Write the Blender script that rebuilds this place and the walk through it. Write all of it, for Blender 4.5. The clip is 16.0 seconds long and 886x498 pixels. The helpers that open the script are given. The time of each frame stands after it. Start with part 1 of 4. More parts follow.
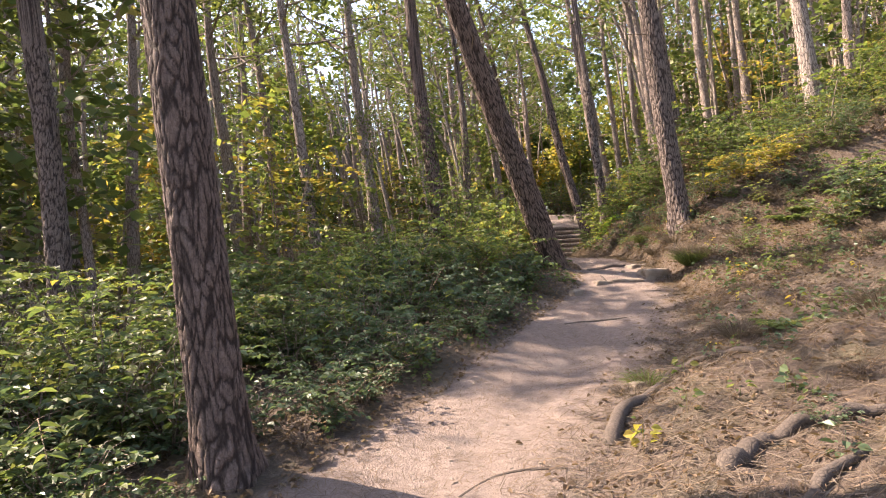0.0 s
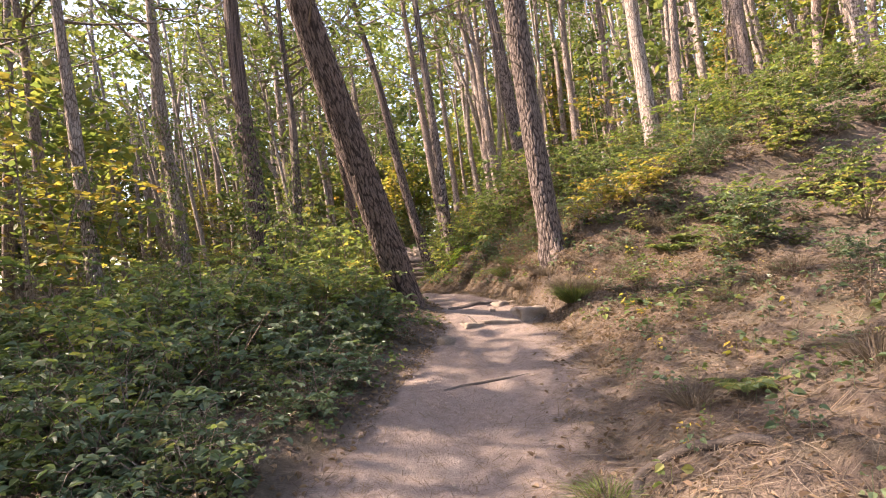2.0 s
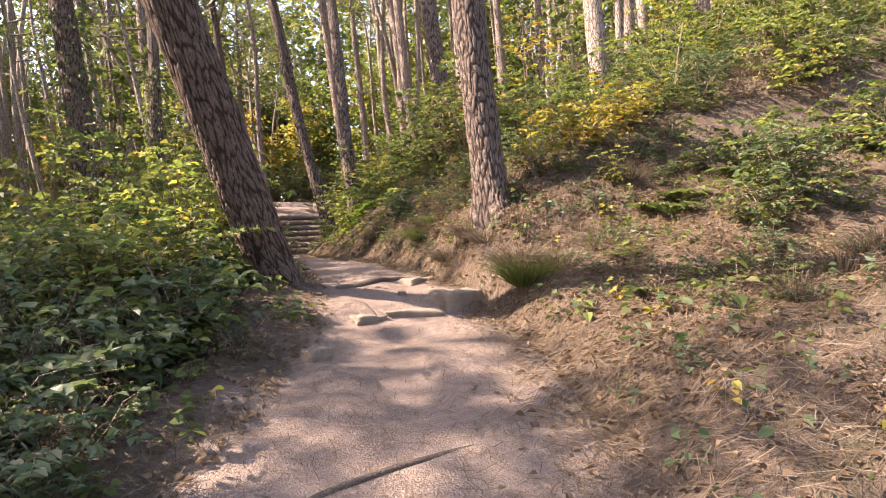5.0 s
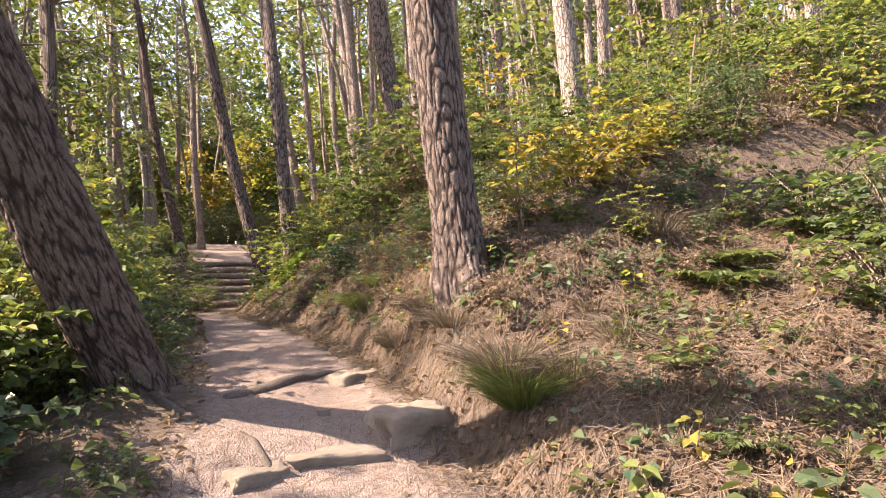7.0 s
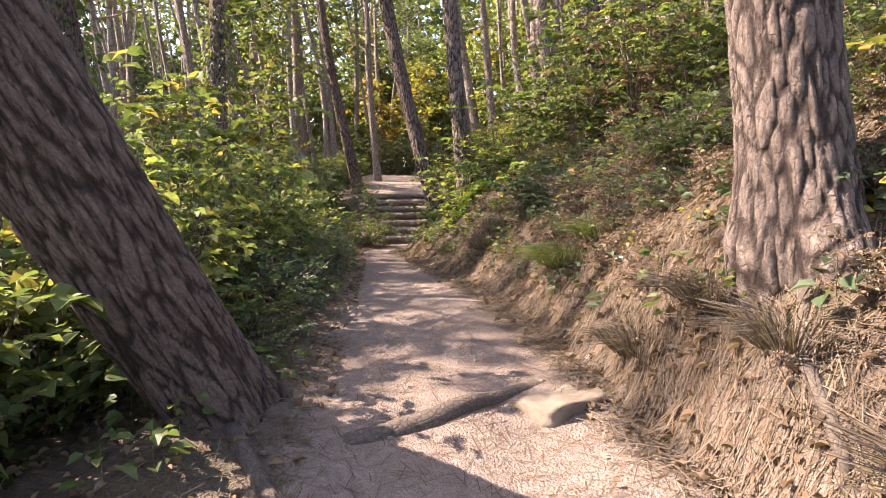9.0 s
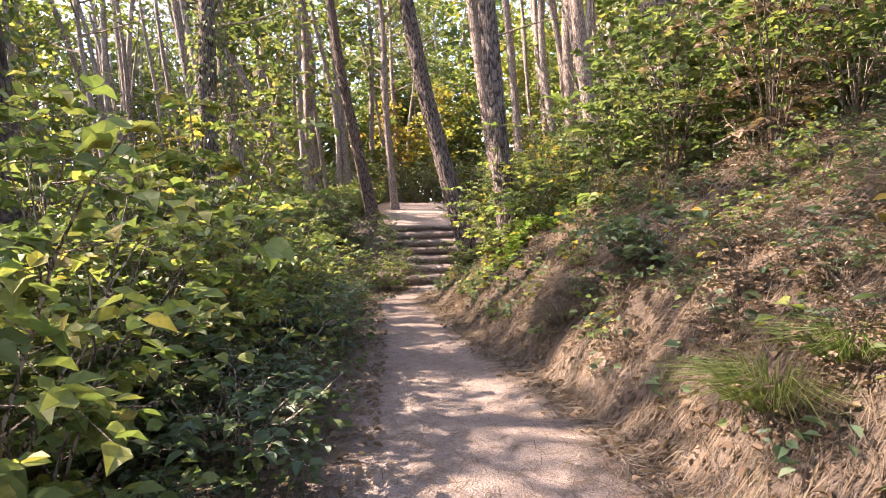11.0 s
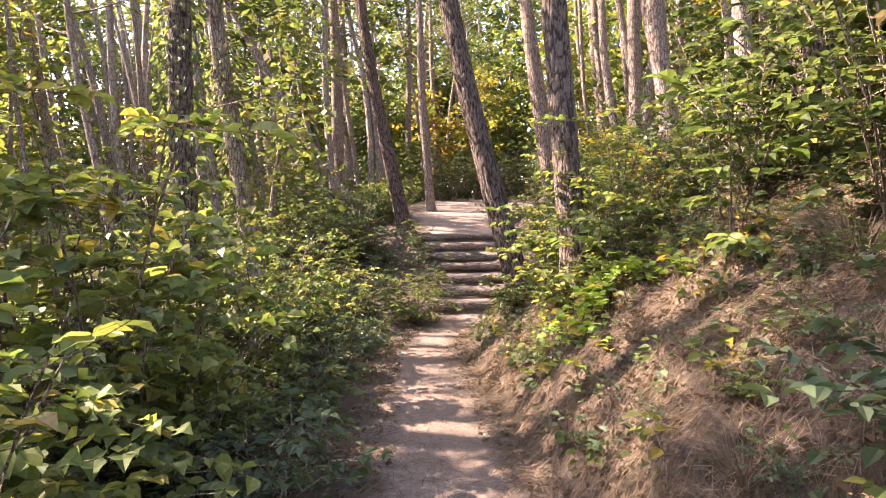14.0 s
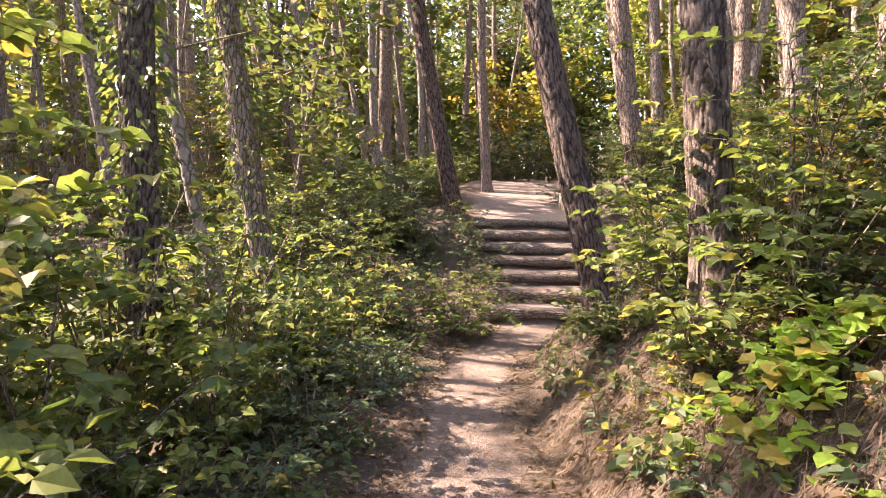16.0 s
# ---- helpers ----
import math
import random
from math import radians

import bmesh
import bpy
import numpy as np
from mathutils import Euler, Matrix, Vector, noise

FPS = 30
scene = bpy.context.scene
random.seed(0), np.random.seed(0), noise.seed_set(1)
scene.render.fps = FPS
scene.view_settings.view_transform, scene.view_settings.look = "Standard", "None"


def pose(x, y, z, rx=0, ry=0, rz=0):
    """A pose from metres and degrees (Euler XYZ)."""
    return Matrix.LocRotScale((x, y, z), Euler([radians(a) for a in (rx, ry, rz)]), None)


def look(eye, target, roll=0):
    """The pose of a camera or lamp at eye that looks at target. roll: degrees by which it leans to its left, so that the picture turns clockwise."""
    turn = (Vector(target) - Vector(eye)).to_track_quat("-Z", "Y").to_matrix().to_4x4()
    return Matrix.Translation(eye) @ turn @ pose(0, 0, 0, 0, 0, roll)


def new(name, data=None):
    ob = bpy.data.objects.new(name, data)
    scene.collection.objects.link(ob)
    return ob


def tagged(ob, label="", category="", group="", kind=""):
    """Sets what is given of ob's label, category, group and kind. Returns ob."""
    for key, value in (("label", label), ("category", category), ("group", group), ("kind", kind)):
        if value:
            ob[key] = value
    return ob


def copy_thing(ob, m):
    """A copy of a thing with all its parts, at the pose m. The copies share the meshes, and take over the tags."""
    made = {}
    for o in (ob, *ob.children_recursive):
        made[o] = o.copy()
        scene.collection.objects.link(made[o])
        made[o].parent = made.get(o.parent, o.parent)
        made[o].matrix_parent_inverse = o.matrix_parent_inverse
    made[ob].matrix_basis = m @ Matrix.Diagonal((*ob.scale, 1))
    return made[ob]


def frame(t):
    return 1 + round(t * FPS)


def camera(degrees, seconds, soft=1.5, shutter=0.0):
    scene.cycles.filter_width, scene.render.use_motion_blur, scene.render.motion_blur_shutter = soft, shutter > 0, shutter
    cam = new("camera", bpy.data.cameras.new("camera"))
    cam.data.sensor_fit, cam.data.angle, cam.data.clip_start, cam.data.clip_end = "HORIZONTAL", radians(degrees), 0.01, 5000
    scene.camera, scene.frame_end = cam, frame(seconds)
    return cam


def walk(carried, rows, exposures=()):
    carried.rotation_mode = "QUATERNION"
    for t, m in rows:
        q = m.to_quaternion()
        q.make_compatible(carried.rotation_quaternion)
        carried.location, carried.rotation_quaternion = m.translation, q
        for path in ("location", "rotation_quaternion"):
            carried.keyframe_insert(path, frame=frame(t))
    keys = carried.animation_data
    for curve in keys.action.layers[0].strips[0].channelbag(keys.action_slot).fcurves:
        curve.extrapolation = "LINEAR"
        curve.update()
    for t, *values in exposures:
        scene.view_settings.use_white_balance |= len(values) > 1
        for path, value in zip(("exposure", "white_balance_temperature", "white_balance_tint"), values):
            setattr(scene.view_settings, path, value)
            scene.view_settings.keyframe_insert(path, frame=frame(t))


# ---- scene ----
cam = camera(72.9, 16.0, 1.0)
LIGHT = [(0.0, 2.0, 7200, 20), (3.0, 2.2, 7400, 24), (8.0, 2.25, 7200, 22), (10.5, 2.6, 6900, 21), (13.0, 2.8, 7200, 26), (14.5, 2.8, 7300, 26), (16.0, 2.65, 7300, 26)]
METRES, EYE, TILT, LEAN, TURN = 17.0, 1.42, 0.0, 3.0, 0.0
ROWS = [
    (0.0, 0.0, 0.0, 0.0, 0.0, 0.0, -0.0),
    (0.5, -0.0021, 0.0385, 0.001, -6.05, -0.2, -1.37),
    (1.0, -0.0067, 0.0734, -0.0019, -7.94, 2.04, -1.98),
    (1.5, -0.005, 0.1065, -0.0016, -13.89, 2.84, -0.39),
    (2.0, 0.0006, 0.1391, 0.0008, -16.21, 3.23, 0.44),
    (2.5, 0.0035, 0.1753, 0.0006, -22.67, 6.93, -1.85),
    (3.0, 0.0117, 0.2005, -0.0008, -21.52, 3.95, 1.82),
    (5.5, 0.0802, 0.3427, 0.008, -25.02, -0.53, -1.9),
    (6.0, 0.0922, 0.3709, 0.0119, -22.44, -1.06, 0.84),
    (6.5, 0.1057, 0.3948, 0.0158, -25.94, 2.27, -0.46),
    (7.0, 0.121, 0.4221, 0.0236, -28.92, 3.55, -1.55),
    (7.5, 0.1365, 0.4489, 0.0292, -20.97, 1.87, 1.19),
    (8.0, 0.144, 0.4815, 0.0285, -16.16, -0.9, -5.32),
    (10.5, 0.1626, 0.6355, 0.0405, -5.98, -4.79, 3.85),
    (11.0, 0.1608, 0.6678, 0.0453, -11.06, -1.4, -1.93),
    (11.5, 0.1647, 0.6868, 0.0507, -19.28, -4.62, -4.64),
    (12.0, 0.1755, 0.7069, 0.0651, -26.35, -6.53, 0.27),
    (12.5, 0.1759, 0.7256, 0.069, -19.55, -4.7, -2.01),
    (13.0, 0.1766, 0.753, 0.0736, -19.38, -2.03, -3.04),
    (13.5, 0.1823, 0.7805, 0.0735, -14.75, -1.94, -0.59),
    (14.0, 0.1868, 0.8076, 0.0741, -7.09, -2.55, -2.48),
    (14.5, 0.1918, 0.8403, 0.0754, -9.4, -2.47, -7.3),
    (15.0, 0.1996, 0.876, 0.0726, -3.85, -3.54, -2.06),
    (15.5, 0.2031, 0.9097, 0.0725, -0.7, -3.78, -5.94),
    (16.0, 0.2034, 0.9432, 0.0761, -1.65, -4.73, -4.19),
]
walk(cam, [(t, pose(0, 0, EYE, TILT, LEAN, TURN) @ pose(METRES * x, METRES * y, METRES * z, 90 + pitch, roll, yaw)) for t, x, y, z, yaw, pitch, roll in ROWS],
     LIGHT)

# ---- world, sun, exposure ----
SUN_TO = Vector((-0.76, 0.25, 0.74)).normalized()
world = bpy.data.worlds.new("sky")
scene.world = world
world.use_nodes = True
wn = world.node_tree
sky = wn.nodes.new("ShaderNodeTexSky")
sky.sky_type = "NISHITA"
sky.sun_disc = False
sky.sun_elevation = math.asin(SUN_TO.z)
sky.sun_rotation = math.atan2(SUN_TO.x, SUN_TO.y)
sky.air_density, sky.dust_density, sky.ozone_density = 1.0, 2.0, 1.0
wn.nodes["Background"].inputs["Strength"].default_value = 0.15
wn.links.new(sky.outputs["Color"], wn.nodes["Background"].inputs["Color"])
sun = new("sun", bpy.data.lights.new("sun", "SUN"))
sun.data.energy, sun.data.angle, sun.data.color = 5.0, radians(0.55), (1.0, 0.90, 0.76)
sun.matrix_world = look(tuple(SUN_TO * 60), (0, 0, 0))


# ---- materials ----
def material(name, rough=0.8):
    m = bpy.data.materials.new(name)
    m.use_nodes = True
    b = m.node_tree.nodes["Principled BSDF"]
    b.inputs["Roughness"].default_value = rough
    b.inputs["Specular IOR Level"].default_value = 0.25
    return m, m.node_tree, b


def node(nt, kind, **values):
    n = nt.nodes.new(kind)
    for key, value in values.items():
        n.inputs[key.replace("_", " ")].default_value = value
    return n


def ramp(nt, source, stops):
    r = nt.nodes.new("ShaderNodeValToRGB")
    while len(r.color_ramp.elements) < len(stops):
        r.color_ramp.elements.new(0.5)
    for el, (pos, col) in zip(r.color_ramp.elements, stops):
        el.position, el.color = pos, (*col, 1)
    nt.links.new(source, r.inputs["Fac"])
    return r.outputs["Color"]


def mix(nt, fac, a, b, kind="MIX"):
    n = nt.nodes.new("ShaderNodeMix")
    n.data_type, n.blend_type = "RGBA", kind
    for sock, v in ((n.inputs[0], fac), (n.inputs[6], a), (n.inputs[7], b)):
        if hasattr(v, "links"):
            nt.links.new(v, sock)
        elif isinstance(v, tuple):
            sock.default_value = (*v, 1)
        else:
            sock.default_value = v
    return n.outputs[2]


def noise_out(nt, coord, scale, detail=4.0, rough=0.6, out="Fac"):
    n = node(nt, "ShaderNodeTexNoise", Scale=scale, Detail=detail, Roughness=rough)
    nt.links.new(coord, n.inputs["Vector"])
    return n.outputs[out]


def bump(nt, bsdf, height, strength, distance):
    b = node(nt, "ShaderNodeBump", Strength=strength, Distance=distance)
    nt.links.new(height, b.inputs["Height"])
    nt.links.new(b.outputs["Normal"], bsdf.inputs["Normal"])


def coords(nt, kind="Object", scale=None):
    c = nt.nodes.new("ShaderNodeTexCoord").outputs[kind]
    if scale is None:
        return c
    m = nt.nodes.new("ShaderNodeMapping")
    m.inputs["Scale"].default_value = scale
    nt.links.new(c, m.inputs["Vector"])
    return m.outputs["Vector"]


def attribute(nt, name):
    a = nt.nodes.new("ShaderNodeAttribute")
    a.attribute_name = name
    return a.outputs["Fac"]


def ground_material():
    """Trodden sandy earth where the attribute "worn" is 1, needle and leaf litter elsewhere."""
    m, nt, b = material("forest_ground", 0.92)
    c = coords(nt)
    broad = noise_out(nt, c, 0.9, 5)
    fine = noise_out(nt, c, 14, 6, 0.7)
    grit = noise_out(nt, c, 90, 3, 0.6)
    dirt = ramp(nt, broad, [(0.3, (0.165, 0.118, 0.098)), (0.5, (0.245, 0.182, 0.152)), (0.7, (0.34, 0.265, 0.222))])
    dirt = mix(nt, 0.55, dirt, ramp(nt, fine, [(0.3, (0.13, 0.092, 0.074)), (0.55, (0.28, 0.215, 0.182)), (0.8, (0.44, 0.365, 0.315))]))
    dirt = mix(nt, 0.25, dirt, ramp(nt, grit, [(0.35, (0.10, 0.072, 0.06)), (0.65, (0.42, 0.355, 0.31))]))
    streak = noise_out(nt, coords(nt, scale=(3.0, 9.0, 3.0)), 9, 5, 0.7)
    litter = ramp(nt, streak, [(0.25, (0.040, 0.028, 0.024)), (0.5, (0.105, 0.077, 0.064)), (0.75, (0.20, 0.152, 0.126))])
    litter = mix(nt, 0.4, litter, ramp(nt, fine, [(0.3, (0.045, 0.032, 0.022)), (0.7, (0.24, 0.175, 0.125))]))
    green = noise_out(nt, c, 1.7, 4)
    litter = mix(nt, ramp(nt, green, [(0.50, (0, 0, 0)), (0.70, (0.5, 0.5, 0.5))]), litter, (0.085, 0.085, 0.04))
    nt.links.new(mix(nt, attribute(nt, "worn"), litter, dirt), b.inputs["Base Color"])
    h = nt.nodes.new("ShaderNodeMath")
    h.operation = "ADD"
    nt.links.new(fine, h.inputs[0])
    nt.links.new(grit, h.inputs[1])
    bump(nt, b, h.outputs[0], 0.9, 0.04)
    return m


def bark_material(name, furrow, plate, pale, cells=(20, 20, 5.5), plates=False):
    """Scaly bark. plates: takes the plates from the mesh's own attribute."""
    m, nt, b = material(name, 0.9)
    c = coords(nt)
    fine = noise_out(nt, c, 38, 6, 0.7)
    broad = noise_out(nt, c, 1.6, 4)
    if plates:
        uv = nt.nodes.new("ShaderNodeCombineXYZ")
        nt.links.new(attribute(nt, "girth"), uv.inputs[0])
        nt.links.new(attribute(nt, "rise"), uv.inputs[1])
        wob = nt.nodes.new("ShaderNodeMix")
        wob.data_type, wob.blend_type = "RGBA", "ADD"
        wob.inputs[0].default_value = 0.034
        nt.links.new(uv.outputs[0], wob.inputs[6])
        nt.links.new(noise_out(nt, uv.outputs[0], 26, 4, 0.65, "Color"), wob.inputs[7])
        def cell(su, sv):
            mp = nt.nodes.new("ShaderNodeMapping")
            mp.inputs["Scale"].default_value = (su, sv, 1)
            nt.links.new(wob.outputs[2], mp.inputs["Vector"])
            v = nt.nodes.new("ShaderNodeTexVoronoi")
            v.voronoi_dimensions, v.feature = "2D", "DISTANCE_TO_EDGE"
            v.inputs["Scale"].default_value = 1.0
            nt.links.new(mp.outputs["Vector"], v.inputs["Vector"])
            return v.outputs["Distance"]
        mp = nt.nodes.new("ShaderNodeMapping")
        mp.inputs["Scale"].default_value = (60, 15, 1)
        nt.links.new(wob.outputs[2], mp.inputs["Vector"])
        grain = noise_out(nt, mp.outputs["Vector"], 1.0, 6, 0.7)
        ragged = nt.nodes.new("ShaderNodeMath")
        ragged.operation = "MULTIPLY_ADD"
        ragged.inputs[1].default_value = 0.85
        nt.links.new(grain, ragged.inputs[0])
        nt.links.new(attribute(nt, "plate"), ragged.inputs[2])
        plate_edge = ramp(nt, ragged.outputs[0], [(0.42, (0, 0, 0)), (0.60, (0.28, 0.28, 0.28)), (0.80, (0.7, 0.7, 0.7)), (1.0, (1, 1, 1))])
        flaky = ramp(nt, cell(44, 17), [(0.0, (0.2, 0.2, 0.2)), (0.10, (1, 1, 1))])
        flecks = ramp(nt, grain, [(0.38, (0.25, 0.25, 0.25)), (0.60, (1, 1, 1))])
        edge = mix(nt, 0.6, mix(nt, 0.45, plate_edge, flaky, "MULTIPLY"), flecks, "MULTIPLY")
        fine = noise_out(nt, uv.outputs[0], 70, 6, 0.75)
    else:
        v = nt.nodes.new("ShaderNodeTexVoronoi")
        v.feature = "DISTANCE_TO_EDGE"
        v.inputs["Scale"].default_value = 1.0
        wob = nt.nodes.new("ShaderNodeMix")
        wob.data_type, wob.blend_type = "RGBA", "ADD"
        wob.inputs[0].default_value = 1.1
        nt.links.new(coords(nt, scale=cells), wob.inputs[6])
        nt.links.new(noise_out(nt, c, 9, 3, out="Color"), wob.inputs[7])
        nt.links.new(wob.outputs[2], v.inputs["Vector"])
        edge = ramp(nt, v.outputs["Distance"], [(0.0, (0, 0, 0)), (0.06, (0.6, 0.6, 0.6)), (0.16, (1, 1, 1))])
    tone = mix(nt, ramp(nt, broad, [(0.35, (0, 0, 0)), (0.68, (1, 1, 1))]), plate, pale)
    tone = mix(nt, 0.5, tone, ramp(nt, fine, [(0.3, tuple(0.35 * k for k in plate)), (0.7, tuple(min(1, 1.5 * k) for k in pale))]))
    r = nt.nodes.new("ShaderNodeObjectInfo").outputs["Random"]
    tone = mix(nt, 0.35 if name != "root_bark" else 0.0, tone, ramp(nt, r, [(0.0, (0.20, 0.13, 0.10)), (0.5, (0.27, 0.22, 0.19)), (1.0, (0.36, 0.33, 0.29))]))
    nt.links.new(mix(nt, edge, furrow, tone), b.inputs["Base Color"])
    h = mix(nt, 0.3, edge, fine)
    bump(nt, b, h, 0.3 if name == "root_bark" else 1.0, 0.035 if plates else 0.03)
    return m


def leaf_material(name, stops, see=0.45, rough=0.5, patch=0.0):
    """Thin leaf that lets light through; each leaf takes its own tone of the ramp."""
    m, nt, b = material(name, rough)
    isl = nt.nodes.new("ShaderNodeNewGeometry").outputs["Random Per Island"]
    rnd = nt.nodes.new("ShaderNodeObjectInfo").outputs["Random"]
    add = nt.nodes.new("ShaderNodeMath")
    add.operation = "MULTIPLY_ADD"
    add.inputs[1].default_value = 0.72
    nt.links.new(isl, add.inputs[0])
    sc = nt.nodes.new("ShaderNodeMath")
    sc.operation = "MULTIPLY"
    sc.inputs[1].default_value = 0.28
    nt.links.new(rnd, sc.inputs[0])
    nt.links.new(sc.outputs[0], add.inputs[2])
    col = ramp(nt, add.outputs[0], stops)
    fine = noise_out(nt, coords(nt), 45, 3)
    col = mix(nt, ramp(nt, fine, [(0.35, (0, 0, 0)), (0.75, (0.5, 0.5, 0.5))]), col, (0.10, 0.075, 0.02))
    nt.links.new(col, b.inputs["Base Color"])
    t = nt.nodes.new("ShaderNodeBsdfTranslucent")
    bright = mix(nt, 1.0, col, (1.45, 1.5, 0.95), "MULTIPLY")
    nt.links.new(bright, t.inputs["Color"])
    ms = nt.nodes.new("ShaderNodeMixShader")
    ms.inputs[0].default_value = see
    nt.links.new(b.outputs[0], ms.inputs[1])
    nt.links.new(t.outputs[0], ms.inputs[2])
    nt.links.new(ms.outputs[0], nt.nodes["Material Output"].inputs["Surface"])
    return m


def rock_material():
    m, nt, b = material("sandstone", 0.9)
    c = coords(nt)
    a, f = noise_out(nt, c, 3, 6), noise_out(nt, c, 40, 5, 0.7)
    col = ramp(nt, a, [(0.3, (0.17, 0.13, 0.10)), (0.6, (0.30, 0.24, 0.185)), (0.8, (0.22, 0.20, 0.11))])
    nt.links.new(mix(nt, 0.4, col, ramp(nt, f, [(0.3, (0.09, 0.07, 0.055)), (0.7, (0.36, 0.30, 0.245))])), b.inputs["Base Color"])
    bump(nt, b, f, 0.7, 0.02)
    return m


GROUND = ground_material()
BARK_NEAR = bark_material("pine_bark_plates", (0.030, 0.020, 0.017), (0.195, 0.132, 0.114), (0.310, 0.230, 0.203), plates=True)
BARK = bark_material("pine_bark", (0.070, 0.048, 0.040), (0.22, 0.165, 0.140), (0.38, 0.305, 0.265))
BARK_GREY = bark_material("smooth_grey_bark", (0.14, 0.11, 0.095), (0.25, 0.20, 0.172), (0.37, 0.31, 0.27), cells=(9, 9, 5))
TWIG = bark_material("twig_bark", (0.09, 0.06, 0.04), (0.20, 0.14, 0.09), (0.26, 0.20, 0.14), cells=(40, 40, 12))
ROOT = bark_material("root_bark", (0.055, 0.043, 0.036), (0.075, 0.058, 0.048), (0.105, 0.083, 0.068), cells=(40, 40, 40))
LOG = bark_material("weathered_log", (0.07, 0.05, 0.04), (0.20, 0.15, 0.115), (0.30, 0.24, 0.19), cells=(7, 30, 30))
GREEN = leaf_material("green_leaf", [(0.0, (0.050, 0.085, 0.038)), (0.35, (0.080, 0.124, 0.048)), (0.65, (0.125, 0.164, 0.060)), (0.88, (0.21, 0.21, 0.08)), (1.0, (0.29, 0.18, 0.09))])
LIME = leaf_material("yellow_green_leaf", [(0.0, (0.075, 0.13, 0.045)), (0.4, (0.135, 0.19, 0.06)), (0.75, (0.23, 0.255, 0.08)), (1.0, (0.38, 0.28, 0.07))], 0.45)
GOLD = leaf_material("autumn_leaf", [(0.0, (0.14, 0.17, 0.04)), (0.4, (0.25, 0.24, 0.055)), (0.8, (0.38, 0.27, 0.07)), (1.0, (0.32, 0.14, 0.05))], 0.45)
DARK = leaf_material("dark_green_leaf", [(0.0, (0.045, 0.085, 0.052)), (0.5, (0.075, 0.122, 0.070)), (1.0, (0.12, 0.165, 0.09))], 0.35, 0.38)
DRY = leaf_material("dry_leaf", [(0.0, (0.085, 0.055, 0.042)), (0.5, (0.165, 0.110, 0.080)), (1.0, (0.29, 0.21, 0.155))], 0.22, 0.8)
NEEDLE = leaf_material("pine_needle_tuft", [(0.0, (0.045, 0.075, 0.025)), (0.6, (0.085, 0.115, 0.04)), (1.0, (0.15, 0.15, 0.06))], 0.4)
STRAW = leaf_material("dry_grass", [(0.0, (0.060, 0.046, 0.041)), (0.5, (0.115, 0.089, 0.077)), (1.0, (0.22, 0.175, 0.145))], 0.2, 0.8)
BLADE = leaf_material("green_grass", [(0.0, (0.045, 0.085, 0.022)), (0.5, (0.095, 0.14, 0.04)), (1.0, (0.28, 0.24, 0.11))], 0.35)
VINE = leaf_material("vine_leaf", [(0.0, (0.12, 0.23, 0.04)), (0.5, (0.22, 0.36, 0.06)), (1.0, (0.36, 0.42, 0.08))], 0.5)
ROCK = rock_material()


# ---- shapes ----
def quads(name, verts, faces, mat, parent=None, label="", smooth=False, values=()):
    """One mesh object from arrays of places and of four-cornered faces."""
    v, f = np.asarray(verts, np.float32).reshape(-1, 3), np.asarray(faces, np.int32).reshape(-1, 4)
    me = bpy.data.meshes.new(name)
    me.vertices.add(len(v))
    me.vertices.foreach_set("co", v.ravel())
    me.loops.add(f.size)
    me.loops.foreach_set("vertex_index", f.ravel())
    me.polygons.add(len(f))
    me.polygons.foreach_set("loop_start", np.arange(0, f.size, 4, dtype=np.int32))
    me.polygons.foreach_set("loop_total", np.full(len(f), 4, np.int32))
    me.polygons.foreach_set("use_smooth", np.full(len(f), smooth))
    for key, value in values:
        a = me.attributes.new(key, "FLOAT", "POINT")
        a.data.foreach_set("value", np.asarray(value, np.float32).ravel())
    me.update(calc_edges=True)
    me.materials.append(mat)
    ob = new(name, me)
    if parent is not None:
        ob.parent = parent
    if label:
        tagged(ob, label)
    return ob


